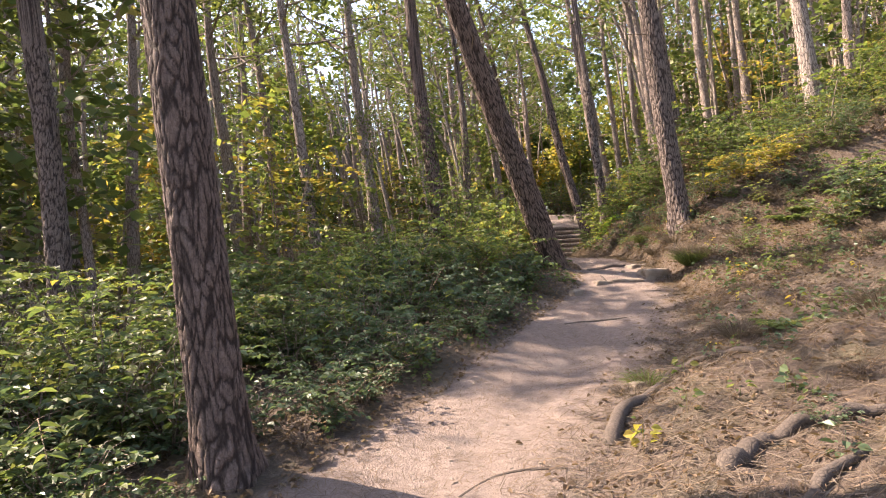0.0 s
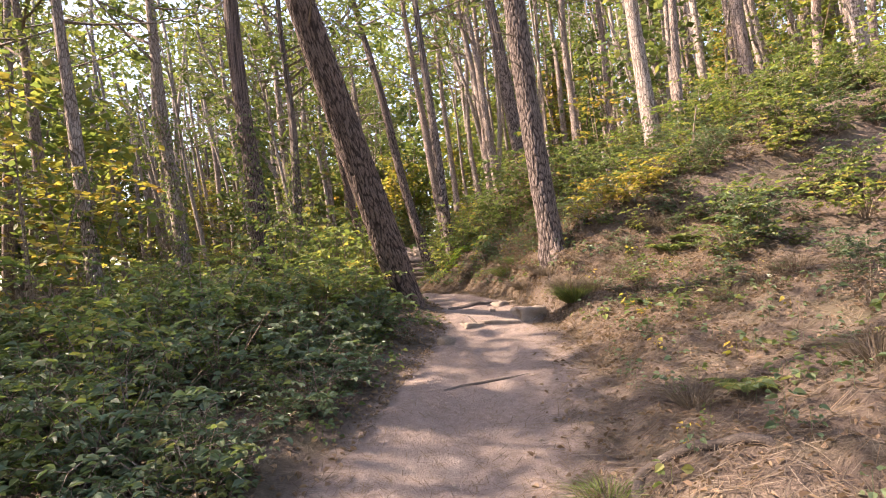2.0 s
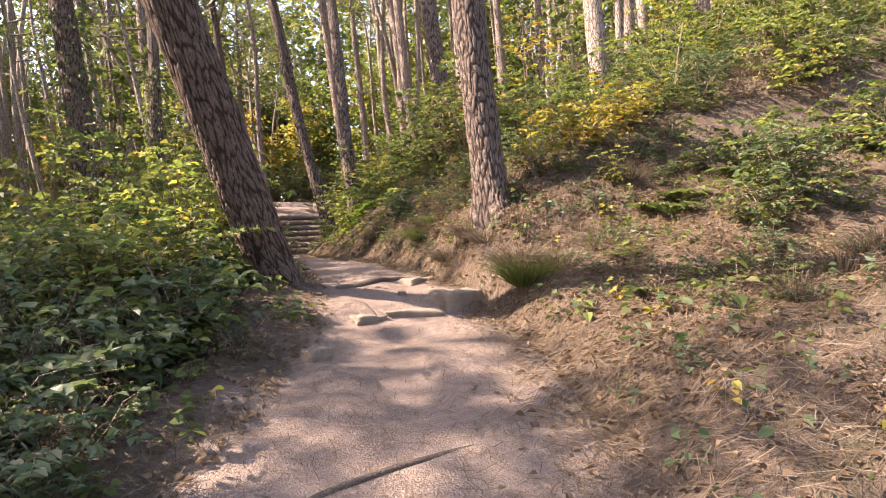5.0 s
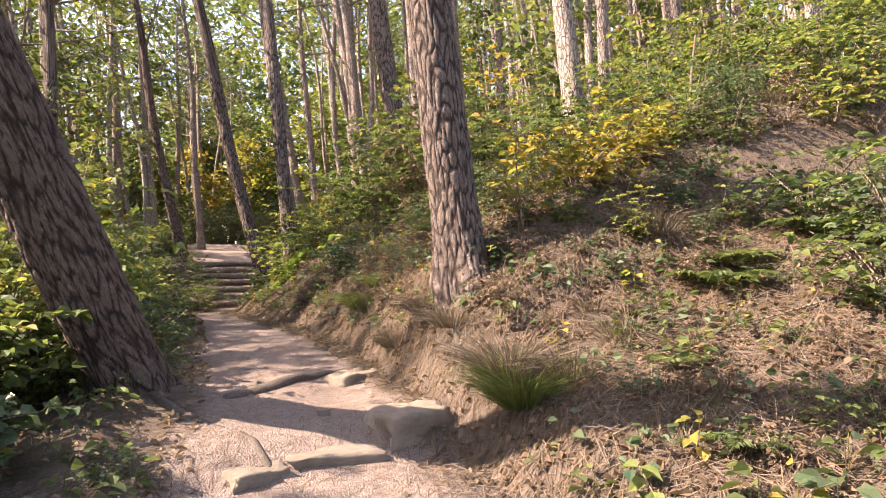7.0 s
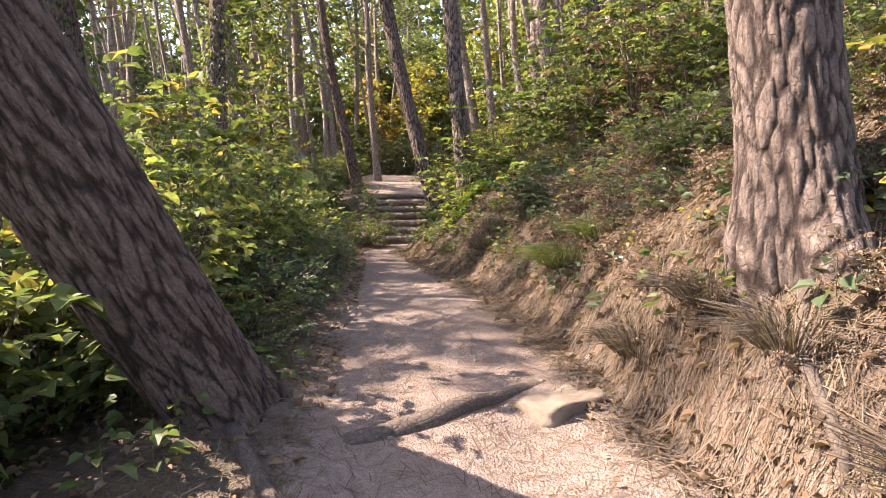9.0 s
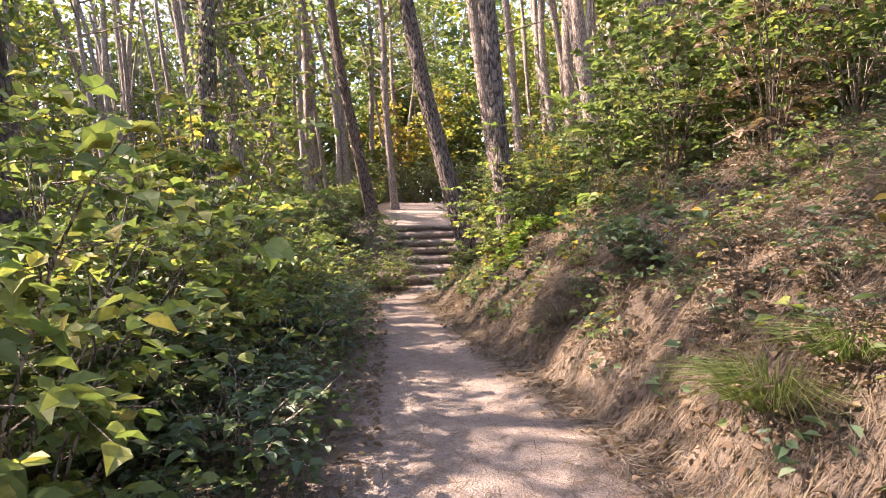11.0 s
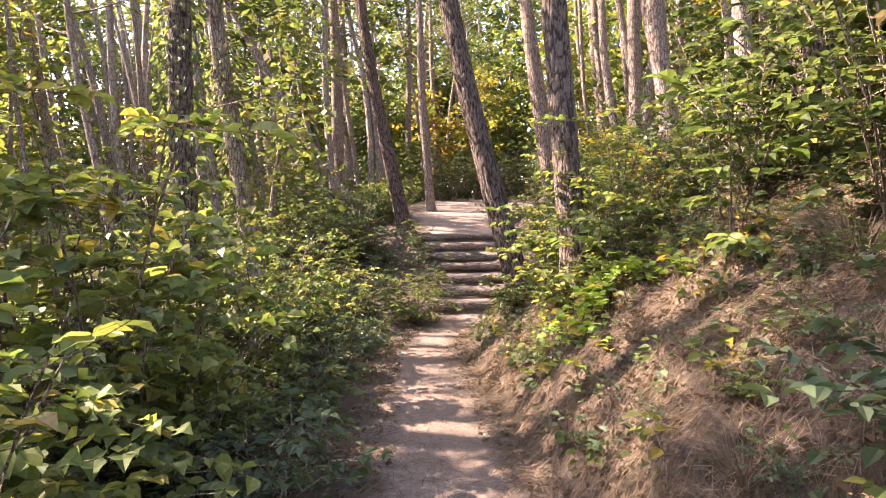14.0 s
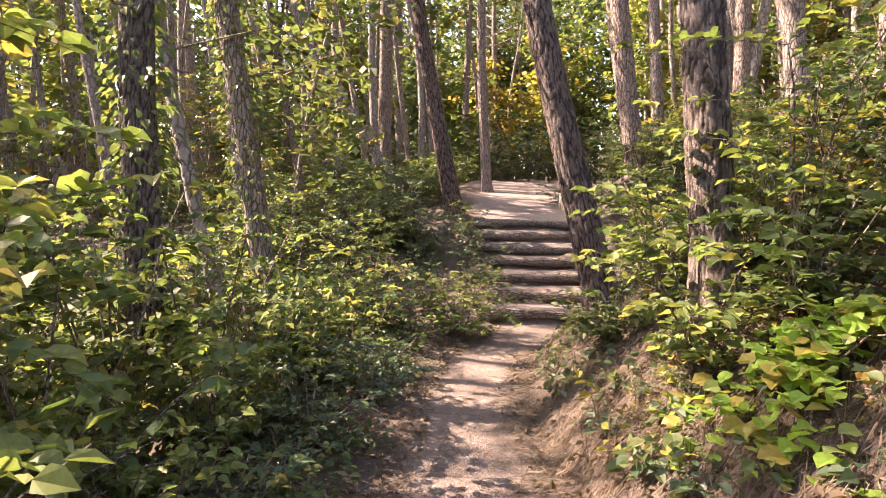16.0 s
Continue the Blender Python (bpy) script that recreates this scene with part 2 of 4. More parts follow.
class Soup:
    """Gathers places and faces for one mesh."""

    def __init__(self):
        self.v, self.f, self.n = [], [], 0

    def add(self, v, f):
        self.v.append(np.asarray(v, float).reshape(-1, 3))
        self.f.append(np.asarray(f, int).reshape(-1, 4) + self.n)
        self.n += len(self.v[-1])

    def tube(self, pts, radii, sides=5):
        pts, radii = np.asarray(pts, float), np.asarray(radii, float)
        k = len(pts)
        d = np.gradient(pts, axis=0)
        d /= np.linalg.norm(d, axis=1)[:, None] + 1e-9
        ref = np.where(np.abs(d[:, 2:3]) > 0.9, [[1.0, 0, 0]], [[0, 0, 1.0]])
        a = np.cross(d, ref)
        a /= np.linalg.norm(a, axis=1)[:, None] + 1e-9
        b = np.cross(d, a)
        th = np.arange(sides) * 2 * np.pi / sides
        ring = pts[:, None] + radii[:, None, None] * (np.cos(th)[None, :, None] * a[:, None] + np.sin(th)[None, :, None] * b[:, None])
        i, j = np.meshgrid(np.arange(k - 1), np.arange(sides), indexing="ij")
        j2 = (j + 1) % sides
        self.add(ring, np.stack([i * sides + j, i * sides + j2, (i + 1) * sides + j2, (i + 1) * sides + j], -1))

    def leaves(self, place, way, size, rng, wide=0.34, fold=0.12, droop=0.15, tilt=0.5, round_leaf=False):
        """A pointed leaf, folded at its rib, at each place."""
        p, w = np.asarray(place, float), np.asarray(way, float)
        n = len(p)
        w = w / (np.linalg.norm(w, axis=1)[:, None] + 1e-9)
        up = np.array([0, 0, 1.0]) + rng.normal(0, tilt, (n, 3))
        s = np.cross(w, up)
        s /= np.linalg.norm(s, axis=1)[:, None] + 1e-9
        u = np.cross(s, w)
        size = np.broadcast_to(size, (n,)) * rng.uniform(0.65, 1.25, n)
        if round_leaf:
            side, rows = ((0.72, 0.10), (1.0, 0.48), (0.66, 0.84)), (0.04, 0.5, 1.0)
        else:
            side, rows = ((0.62, 0.14), (1.0, 0.40), (0.58, 0.74)), (0.0, 0.48, 1.0)
        if round_leaf or np.max(size) >= 0.11:
            shape = [(0, rows[0], 0), (0, rows[1], 0), (0, rows[2], -1.2)]
            shape += [(-a, b, 0.9) for a, b in side] + [(a, b, 0.9) for a, b in side]
            face = np.array([[0, 1, 4, 3], [1, 2, 5, 4], [0, 6, 7, 1], [1, 7, 8, 2]])
        else:
            shape = [(0, 0, 0), (-0.85, 0.28, 1), (-0.8, 0.62, 0.8), (0, 1.0, -1.2), (0.8, 0.62, 0.8), (0.85, 0.28, 1)]
            face = np.array([[0, 3, 2, 1], [0, 5, 4, 3]])
        v = np.stack([p + size[:, None] * (a * wide * s + b * w + c * (fold if c > 0 else droop) * u) for a, b, c in shape], 1)
        self.add(v, np.arange(n)[:, None, None] * len(shape) + face[None])

    def diamonds(self, place, way, size, rng, wide=0.3, tilt=0.7):
        p, w = np.asarray(place, float), np.asarray(way, float)
        n = len(p)
        w = w / (np.linalg.norm(w, axis=1)[:, None] + 1e-9)
        s = np.cross(w, np.array([0, 0, 1.0]) + rng.normal(0, tilt, (n, 3)))
        s /= np.linalg.norm(s, axis=1)[:, None] + 1e-9
        size = (np.broadcast_to(size, (n,)) * rng.uniform(0.6, 1.3, n))[:, None]
        v = np.stack([p, p + size * (0.5 * w + wide * s), p + size * w, p + size * (0.5 * w - wide * s)], 1)
        self.add(v, np.arange(n)[:, None] * 4 + np.arange(4)[None])

    def blades(self, place, way, length, rng, width=0.004, bend=0.5):
        """Grass blades of two lengths each."""
        p, w = np.asarray(place, float), np.asarray(way, float)
        n = len(p)
        w = w / (np.linalg.norm(w, axis=1)[:, None] + 1e-9)
        s = np.cross(w, rng.normal(0, 1, (n, 3)))
        s /= np.linalg.norm(s, axis=1)[:, None] + 1e-9
        ln = (np.broadcast_to(length, (n,)) * rng.uniform(0.6, 1.2, n))[:, None]
        out = w * [1, 1, 0]
        m = p + 0.55 * ln * w
        t = p + ln * w * [1, 1, 0.9] + ln * out * bend * 0.8 - ln * [0, 0, bend * 0.35]
        v = np.stack([p - s * width, p + s * width, m + s * width * 0.8, m - s * width * 0.8, t + s * width * 0.15, t - s * width * 0.15], 1)
        self.add(v, (np.arange(n)[:, None, None] * 6 + np.array([[0, 1, 2, 3], [3, 2, 4, 5]])[None]))

    def build(self, name, mat, parent=None, label="", smooth=False):
        return quads(name, np.concatenate(self.v), np.concatenate(self.f), mat, parent, label, smooth)


def unit(rng, n, up=0.0, spread=1.0):
    v = rng.normal(0, 1, (n, 3)) * [spread, spread, 1]
    v[:, 2] = v[:, 2] * 0.4 + up
    return v / np.linalg.norm(v, axis=1)[:, None]


def thing(name, x, y, z, label, category, group="", kind=""):
    ob = new(name)
    ob.empty_display_size = 0.1
    ob.matrix_basis = pose(x, y, z)
    return tagged(ob, label, category, group, kind)


# ---- the lie of the land ----
PATH_Y = (-30, -3, 0, 3.7, 5, 6, 7.5, 9, 10.4, 12, 14, 17, 19.5, 21, 22.5, 24, 25.5, 27.9, 31, 36, 60)
PATH_L = (-9, -3.0, -2.0, -1.12, -.45, .05, .78, 1.55, 2.2, 2.52, 2.75, 3.1, 3.3, 3.42, 3.7, 4.4, 4.62, 4.6, 4.6, 5.6, 16)
PATH_R = (-6, -.8, .3, 1.0, 1.65, 2.3, 3.1, 3.65, 3.93, 4.08, 4.25, 4.26, 4.34, 4.42, 4.78, 5.85, 6.3, 6.65, 7.6, 9.4, 19)
RISE_Y = (-60, -3, 0, 3, 5.5, 7.5, 9, 10.25, 10.6, 12, 14, 18, 20, 23, 24.4, 27.9, 36, 60, 200)
RISE_Z = (-.6, -.05, 0, 0, .15, .38, .55, .66, .80, .90, .97, .95, .90, .80, .84, 2.15, 3.1, 4.2, 5.0)
BANK_Y = (-10, 3, 6, 8, 9.2, 10, 10.6, 11.2, 12, 14, 16, 18, 20, 23, 27, 31, 36)
BANK_H = (.03, .04, .05, .06, .22, .34, .58, .86, .80, .74, .60, .62, .50, .42, .30, .45, .50)
SLOPE_Y = (-20, 0, 4, 8, 10, 11, 18, 40)
SLOPE_K = (.16, .18, .22, .29, .40, .46, .56, .48)

def smooth(a):
    a = np.clip(a, 0, 1)
    return a * a * (3 - 2 * a)

STEP_Y = (24.35, 24.95, 25.55, 26.07, 26.52, 27.08, 27.8)

def ground(x, y):
    x, y = np.asarray(x, float), np.asarray(y, float)
    left, right = np.interp(y, PATH_Y, PATH_L), np.interp(y, PATH_Y, PATH_R)
    z = np.interp(y, RISE_Y, RISE_Z)
    d = np.maximum(x - right, 0)
    bank = np.interp(y, BANK_Y, BANK_H) * (1 - np.exp(-d / np.interp(y, (10.8, 12, 13.6), (.28, .36, .85))))
    far = 17 * (1 - np.exp(-d / 17))
    z = z + bank + np.interp(y, SLOPE_Y, SLOPE_K) * far
    e = np.maximum(left - x, 0)
    z = z + .06 * smooth(e / .4) - 2.2 * (1 - np.exp(-np.maximum(e - .3, 0) / 14))
    return z


def near_steps(z, x, y, left, right):
    """Earth treads behind each log."""
    ys = [v for k in STEP_Y for v in (k - 0.02, k + 0.02)]
    lift = (2.15 - 0.82) / len(STEP_Y)
    zs = [0.82 + lift * ((i + 1) // 2) - (0.02 if i % 2 == 0 else 0) for i in range(2 * len(STEP_Y))]
    t = np.interp(y, ys, zs)
    inside = smooth((x - left + 0.5) / 0.4) * smooth((right + 0.5 - x) / 0.4) * (y > STEP_Y[0] - 0.4) * (y < STEP_Y[-1] + 0.3)
    return z + (t - np.interp(y, RISE_Y, RISE_Z)) * inside


def waves(x, y, scale, seed):
    """Cheap smooth unevenness, about -1 to 1."""
    r = np.random.RandomState(seed)
    out = np.zeros_like(x)
    for _ in range(6):
        a, k, ph = r.uniform(0, 2 * np.pi), r.uniform(0.6, 1.7) / scale, r.uniform(0, 7)
        out += np.sin((np.cos(a) * x + np.sin(a) * y) * k * 2 * np.pi + ph + 0.8 * np.sin((np.sin(a) * x - np.cos(a) * y) * k * 3.1 + ph))
    return out / 4


def land(x, y):
    """The ground's height with its unevenness."""
    x, y = np.asarray(x, float), np.asarray(y, float)
    left, right = np.interp(y, PATH_Y, PATH_L), np.interp(y, PATH_Y, PATH_R)
    z = near_steps(ground(x, y), x, y, left, right)
    off = smooth(np.maximum(np.maximum(left - x, x - right), 0) / 0.8)
    z = z + 0.012 * waves(x, y, 0.55, 3) + off * (0.022 * waves(x, y, 0.22, 6) + 0.03 * waves(x, y, 0.5, 4) + 0.08 * waves(x, y, 2.6, 5))
    z = z + 0.03 * (1 - off) * waves(x, y, 1.1, 23) * smooth((y - 5) / 3) * smooth((13 - y) / 1.5)
    z = z - 0.05 * smooth((1 - off) * 2 - 1) * np.exp(-((x - (left + right) / 2) / 0.5) ** 2) * (y < 10)
    return z


def at(x, y):
    return float(land(x, y))


def steps_of(lo, hi, fine, far):
    """Grid lines: evenly fine from lo to hi, then ever wider out to far."""
    mid = list(np.arange(lo, hi, fine))
    out, d = [], fine
    a = hi
    while a < far:
        out.append(a)
        d = min(d * 1.16, 400)
        a += d
    back, d, a = [], fine, lo
    while a > -far:
        d = min(d * 1.16, 400)
        a -= d
        back.append(a)
    return np.array(back[::-1] + mid + out)


gx, gy = steps_of(-2.4, 7.0, 0.06, 3000), steps_of(1.0, 29, 0.065, 3000)
X, Y = np.meshgrid(gx, gy, indexing="xy")
Z = land(X, Y)
lft, rgt = np.interp(Y, PATH_Y, PATH_L), np.interp(Y, PATH_Y, PATH_R)
edge_noise = 0.17 * waves(X, Y, 0.9, 8) + 0.09 * waves(X, Y, 0.25, 9) + 0.05 * waves(X, Y, 0.11, 19)
soft_right = np.interp(Y, (3, 8, 10.5, 12, 14), (1.5, 1.2, 0.5, 0.5, 0.7))
worn = smooth((X - lft + 0.12 + edge_noise) / 0.3) * smooth((rgt - X + 0.45 * soft_right + 1.6 * edge_noise) / soft_right)
ny, nx = X.shape
ii, jj = np.meshgrid(np.arange(ny - 1), np.arange(nx - 1), indexing="ij")
q = np.stack([ii * nx + jj, ii * nx + jj + 1, (ii + 1) * nx + jj + 1, (ii + 1) * nx + jj], -1)
tagged(quads("ground", np.stack([X, Y, Z], -1), q, GROUND, smooth=True, values=(("worn", worn),)),
       "sandy trodden trail between needle litter and leaf litter", "ground", kind="structure")


# ---- pines ----
def drift(u, v, seed):
    """Smooth uneven shifts that close round the trunk, u in turns and v in metres."""
    r = np.random.RandomState(seed)
    out = np.zeros_like(u)
    for k in range(14):
        m, q, ph = r.randint(1, 9), r.uniform(1.0, 9.0), r.uniform(0, 7)
        out += np.sin(2 * np.pi * m * u + q * v * r.choice((-1, 1)) + ph) / (1 + 0.12 * m * q ** 0.5)
    return out / 3.2


def cracked(u, v, around, seed):
    """How far a bark plate stands proud, 0 to 1, and its own level, over cells that close round the trunk."""
    r = np.random.RandomState(seed)
    jit = r.uniform(0.0, 1.0, (around, 400, 2))
    iu, iv = np.floor(u).astype(int), np.floor(v).astype(int)
    f1, f2, near = np.full(u.shape, 9.0), np.full(u.shape, 9.0), np.zeros(u.shape)
    for a in (-1, 0, 1):
        for b in (-1, 0, 1):
            cu, cv = iu + a, iv + b
            j = jit[cu % around, cv % 400]
            d = np.hypot(cu + j[..., 0] - u, 0.7 * (cv + j[..., 1] - v))
            f2 = np.where(d < f1, f1, np.minimum(f2, d))
            near = np.where(d < f1, j[..., 0] + j[..., 1], near)
            f1 = np.minimum(f1, d)
    return smooth((f2 - f1) / 0.34), near - 1.0


def trunk_line(h, lean, seed, height):
    """The trunk's axis: straight low down, with a slight sway higher up."""
    r = np.random.RandomState(seed)
    a, ph = r.uniform(0.02, 0.07), r.uniform(0, 6, 2)
    s = np.clip(h / height, 0, 1)
    hx = h - 0.25 * h * s
    return np.stack([lean[0] * hx + a * np.sin(h * 0.8 + ph[0]) * s * 2, lean[1] * hx + a * np.sin(h * 0.7 + ph[1]) * s * 2, h], -1)


def trunk(parent, dia, lean, height, seed, fine, mat=None):
    hs = np.concatenate([np.arange(-0.5, 5.2, 0.018 if seed < 4 else 0.03), np.linspace(5.2, height, 26)]) if fine else np.concatenate([[-0.6, -0.2, 0, 0.12, 0.3, 0.6], np.linspace(1.0, height, 22)])
    sides = (128 if seed < 4 else 72) if fine else 12
    th = np.arange(sides) * 2 * np.pi / sides
    H, T = np.meshgrid(hs, th, indexing="ij")
    r = 0.5 * dia * (1 - 0.72 * np.clip(H / height, 0, 1) ** 1.1)
    g = np.random.RandomState(seed)
    ph = g.uniform(0, 6, 4)
    flare = np.exp(-np.clip(H, 0, 9) / 0.22)
    r = r * (1 + flare * ((0.28 if seed != 2 else 0.12) + 0.16 * np.cos(3 * T + ph[0]) + 0.08 * np.cos(5 * T + ph[1])))
    r = r * (1 + 0.04 * np.sin(2 * T + ph[2] + H * 0.9) + 0.03 * np.sin(3 * T - H * 1.7 + ph[3]))
    if fine:
        turn = T / (2 * np.pi)
        around = max(9, int(round(np.pi * dia / 0.052)))
        uu = turn * around + 0.8 * drift(turn, H, seed + 90)
        vv = H / 0.16 + 0.8 * drift(turn, H, seed + 91) + 40
        plate, level = cracked(uu, vv, around, seed)
        small, _ = cracked(uu * 2, vv * 2.6, 2 * around, seed + 5)
        high = plate * (0.6 + 0.4 * small) * (0.82 + 0.18 * level)
        r = r - np.clip(1.1 - H / 9, 0.4, 1) * (0.014 * (1 - high) - 0.005 * level)
    else:
        high = np.ones_like(H)
    axis = trunk_line(hs, lean, seed, height)
    V = axis[:, None] + r[..., None] * np.stack([-np.sin(T), np.cos(T), 0 * T], -1)
    n = len(hs)
    i, j = np.meshgrid(np.arange(n - 1), np.arange(sides), indexing="ij")
    j2 = (j + 1) % sides
    f = np.stack([i * sides + j, i * sides + j2, (i + 1) * sides + j2, (i + 1) * sides + j], -1)
    return quads("trunk", V, f, mat or (BARK_NEAR if fine else BARK), parent, smooth=True, values=(("girth", T / (2 * np.pi) * np.pi * dia), ("rise", H), ("plate", high)))


def branches_and_crown(parent, dia, lean, height, seed, low=0.5, limbs=16, tufts=26, dead_count=3):
    r = np.random.RandomState(seed + 7)
    wood, crown = Soup(), Soup()
    for k in range(limbs):
        h = height * (low + (1 - low) * (k + 0.5) / limbs)
        p0 = trunk_line(np.array([h]), lean, seed, height)[0]
        a = r.uniform(0, 2 * np.pi)
        ln = (height - h) * 0.35 + r.uniform(0.7, 1.6)
        d = np.array([np.cos(a), np.sin(a), r.uniform(0.0, 0.5)])
        ts = np.linspace(0, 1, 6)[:, None]
        pts = p0 + ts * d * ln + ts ** 2 * [0, 0, 0.25 * ln] + r.normal(0, 0.04, (6, 3)) * ts
        wood.tube(pts[[0, 1, 3, 5]], np.linspace(0.05, 0.012, 4) * (0.6 + dia), 3)
        for _ in range(tufts // 4):
            c = pts[r.randint(2, 6)] + r.normal(0, 0.28, 3)
            m = r.randint(9, 16)
            crown.diamonds(c + r.normal(0, 0.17, (m, 3)), unit(r, m, 0.35), 0.36, r, wide=0.12)
    for k in range(dead_count):
        dead = Soup()
        h = r.uniform(2.6, height * low)
        p0 = trunk_line(np.array([h]), lean, seed, height)[0]
        a = r.uniform(0, 2 * np.pi)
        d = np.array([np.cos(a), np.sin(a), r.uniform(-0.1, 0.35)]) * r.uniform(0.4, 1.5)
        ts = np.linspace(0, 1, 5)[:, None]
        dead.tube(p0 + ts * d + r.normal(0, 0.04, (5, 3)) * ts, np.linspace(0.018, 0.005, 5), 4)
        dead.build("dead_branch", TWIG, parent, "bare dead side branch")
    wood.build("limb", BARK, parent)
    crown.build("crown", NEEDLE, parent, "loose crown of green needle tufts")


def ivy(parent, dia, lean, height, seed, top, count=500, mat=None):
    r = np.random.RandomState(seed + 31)
    h = top * r.uniform(0, 1, count) ** 0.8
    a = r.uniform(0, 2 * np.pi, count)
    rad = 0.5 * dia * (1 - 0.6 * h / height) + r.uniform(0.01, 0.16, count)
    p = trunk_line(h, lean, seed, height) + np.stack([rad * np.cos(a), rad * np.sin(a), 0 * a], -1)
    s = Soup()
    s.leaves(p, np.stack([np.cos(a), np.sin(a), -0.9 + 0 * a], -1) + r.normal(0, 0.3, (count, 3)), 0.085, r, wide=0.42)
    s.build("ivy", mat or GREEN, parent, "climbing ivy leaves on the bark")


def pine(x, y, dia, lean=(-0.08, 0.0), height=14, seed=1, fine=False, label="tall pine with scaly brown bark", mat=None, ivy_top=0, sink=0.0):
    t = thing("pine_tree", x, y, at(x, y) - sink, label, "tree", "pines of the wood")
    trunk(t, dia, lean, height, seed, fine, mat)
    branches_and_crown(t, dia, lean, height, seed, limbs=13, tufts=16, dead_count=0 if seed in (1, 8) else 3 if seed < 50 else 1)
    if ivy_top:
        ivy(t, dia, lean, height, seed, ivy_top, int(170 * ivy_top))
    return t


PINES = []


def key_pine(x, y, *args, **kw):
    PINES.append((x, y))
    return pine(x, y, *args, **kw)


key_pine(-1.42, 3.75, 0.37, (-0.08, 0.0), 15, 1, True, "large pine with thick furrowed bark beside the trail")
key_pine(2.25, 12.0, 0.51, (-0.43, -0.45), 13, 2, True, "strongly leaning pine with dark furrowed bark at the trail's edge", sink=0.05)
key_pine(4.45, 11.15, 0.40, (-0.11, 0.02), 15, 3, True, "upright pine with reddish scaly bark on the bank", sink=0.05)
key_pine(5.45, 22.35, 0.38, (-0.25, 0.09), 14, 4, True, "leaning pine with grey scaly bark beside the log steps")
key_pine(5.42, 19.8, 0.32, (-0.07, 0.10), 14, 5, True, "upright pine with grey brown bark among bank shrubs")
key_pine(4.10, 28.05, 0.36, (-0.20, 0.09), 13, 6, True, "slim pine with red brown bark at the top of the steps")
key_pine(8.05, 19.6, 0.48, (-0.14, 0.05), 15, 7, True, "dark pine on the slope behind the bank")
key_pine(-6.0, 9.5, 0.42, (-0.06, 0.0), 15, 8, True, "dark pine standing in undergrowth")
key_pine(-10.4, 17.0, 0.30, (-0.02, 0.0), 14, 9)
key_pine(0.10, 17.3, 0.50, (-0.10, 0.0), 15, 10, True, "thick pine wrapped in ivy", ivy_top=5)
key_pine(-1.95, 19.9, 0.42, (-0.11, 0.0), 14, 11, label="pine hung with ivy leaves", ivy_top=6)
key_pine(-3.45, 17.1, 0.36, (-0.11, 0.0), 14, 12, label="pine with sunlit pale ivy leaves", ivy_top=4)
key_pine(-5.4, 21.8, 0.42, (-0.14, 0.0), 14, 13)
key_pine(-6.6, 20.0, 0.46, (-0.10, 0.0), 15, 14)
key_pine(1.45, 24.2, 0.36, (-0.13, 0.0), 14, 15, ivy_top=5, label="pine hung with ivy leaves")
key_pine(7.65, 27.7, 0.40, (-0.16, 0.0), 14, 16)
key_pine(9.7, 25.8, 0.40, (-0.13, 0.03), 14, 17)
key_pine(10.6, 16.7, 0.46, (-0.11, 0.0), 15, 18)
key_pine(12.0, 17.3, 0.28, (-0.03, -0.03), 13, 19)
key_pine(14.9, 17.5, 0.48, (-0.12, 0.0), 14, 20)
key_pine(19.4, 21.0, 0.50, (-0.2, 0.0), 15, 21)
key_pine(16.2, 14.8, 0.46, (-0.08, 0.0), 14, 22)
key_pine(14.1, 27.0, 0.42, (-0.06, 0.0), 14, 23)
key_pine(15.7, 26.6, 0.38, (-0.05, 0.0), 14, 24)
key_pine(1.12, 21.2, 0.34, (-0.04, 0.09), 13, 25, True, "pine trunk overgrown with brown vines", ivy_top=5)
key_pine(1.62, 22.15, 0.19, (-0.27, 0.09), 9, 26, True, "slim tree with pale peeling bark leaning over undergrowth", BARK_GREY)
key_pine(-0.35, 29.1, 0.30, (-0.15, 0.09), 13, 27)
key_pine(3.15, 30.6, 0.34, (-0.70, 0.11), 11, 28, label="dark slanting tree with a forked trunk")
key_pine(1.0, 35.2, 0.30, (-0.09, 0.09), 14, 29)
key_pine(5.1, 41.1, 0.33, (0.01, 0.08), 14, 30)
key_pine(6.9, 44.1, 0.33, (-0.05, 0.09), 14, 31)
key_pine(2.55, 40.2, 0.38, (-0.05, 0.09), 14, 32)
key_pine(10.05, 26.2, 0.42, (-0.19, 0.08), 14, 33, mat=BARK_GREY, label="tree with smooth pale grey bark on the slope")
key_pine(10.2, 35.5, 0.50, (-0.17, 0.08), 15, 34)
key_pine(13.3, 19.1, 0.24, (-0.04, -0.02), 12, 35)
key_pine(2.3, 34.5, 0.44, (-0.02, -0.03), 14, 36)
key_pine(5.25, 33.0, 0.30, (-0.07, 0.0), 13, 37)
key_pine(9.9, 32.5, 0.36, (-0.09, 0.01), 14, 38)

# the rest of the wood, in five growths
FREE = random.Random(5)
growths = [pine(-14 - 5 * k, 34 + 3 * k, 0.20 + 0.045 * k, (-0.12 + 0.03 * k, 0.02), 12 + k, 50 + k,
                mat=BARK_GREY if k % 2 else None) for k in range(5)]
spots = list(PINES)


def in_the_way(x, y, gap):
    left, right = np.interp(y, PATH_Y, PATH_L), np.interp(y, PATH_Y, PATH_R)
    if left - 1.6 < x < right + 1.8:
        return True
    return any((x - a) ** 2 + (y - b) ** 2 < gap * gap for a, b in spots)


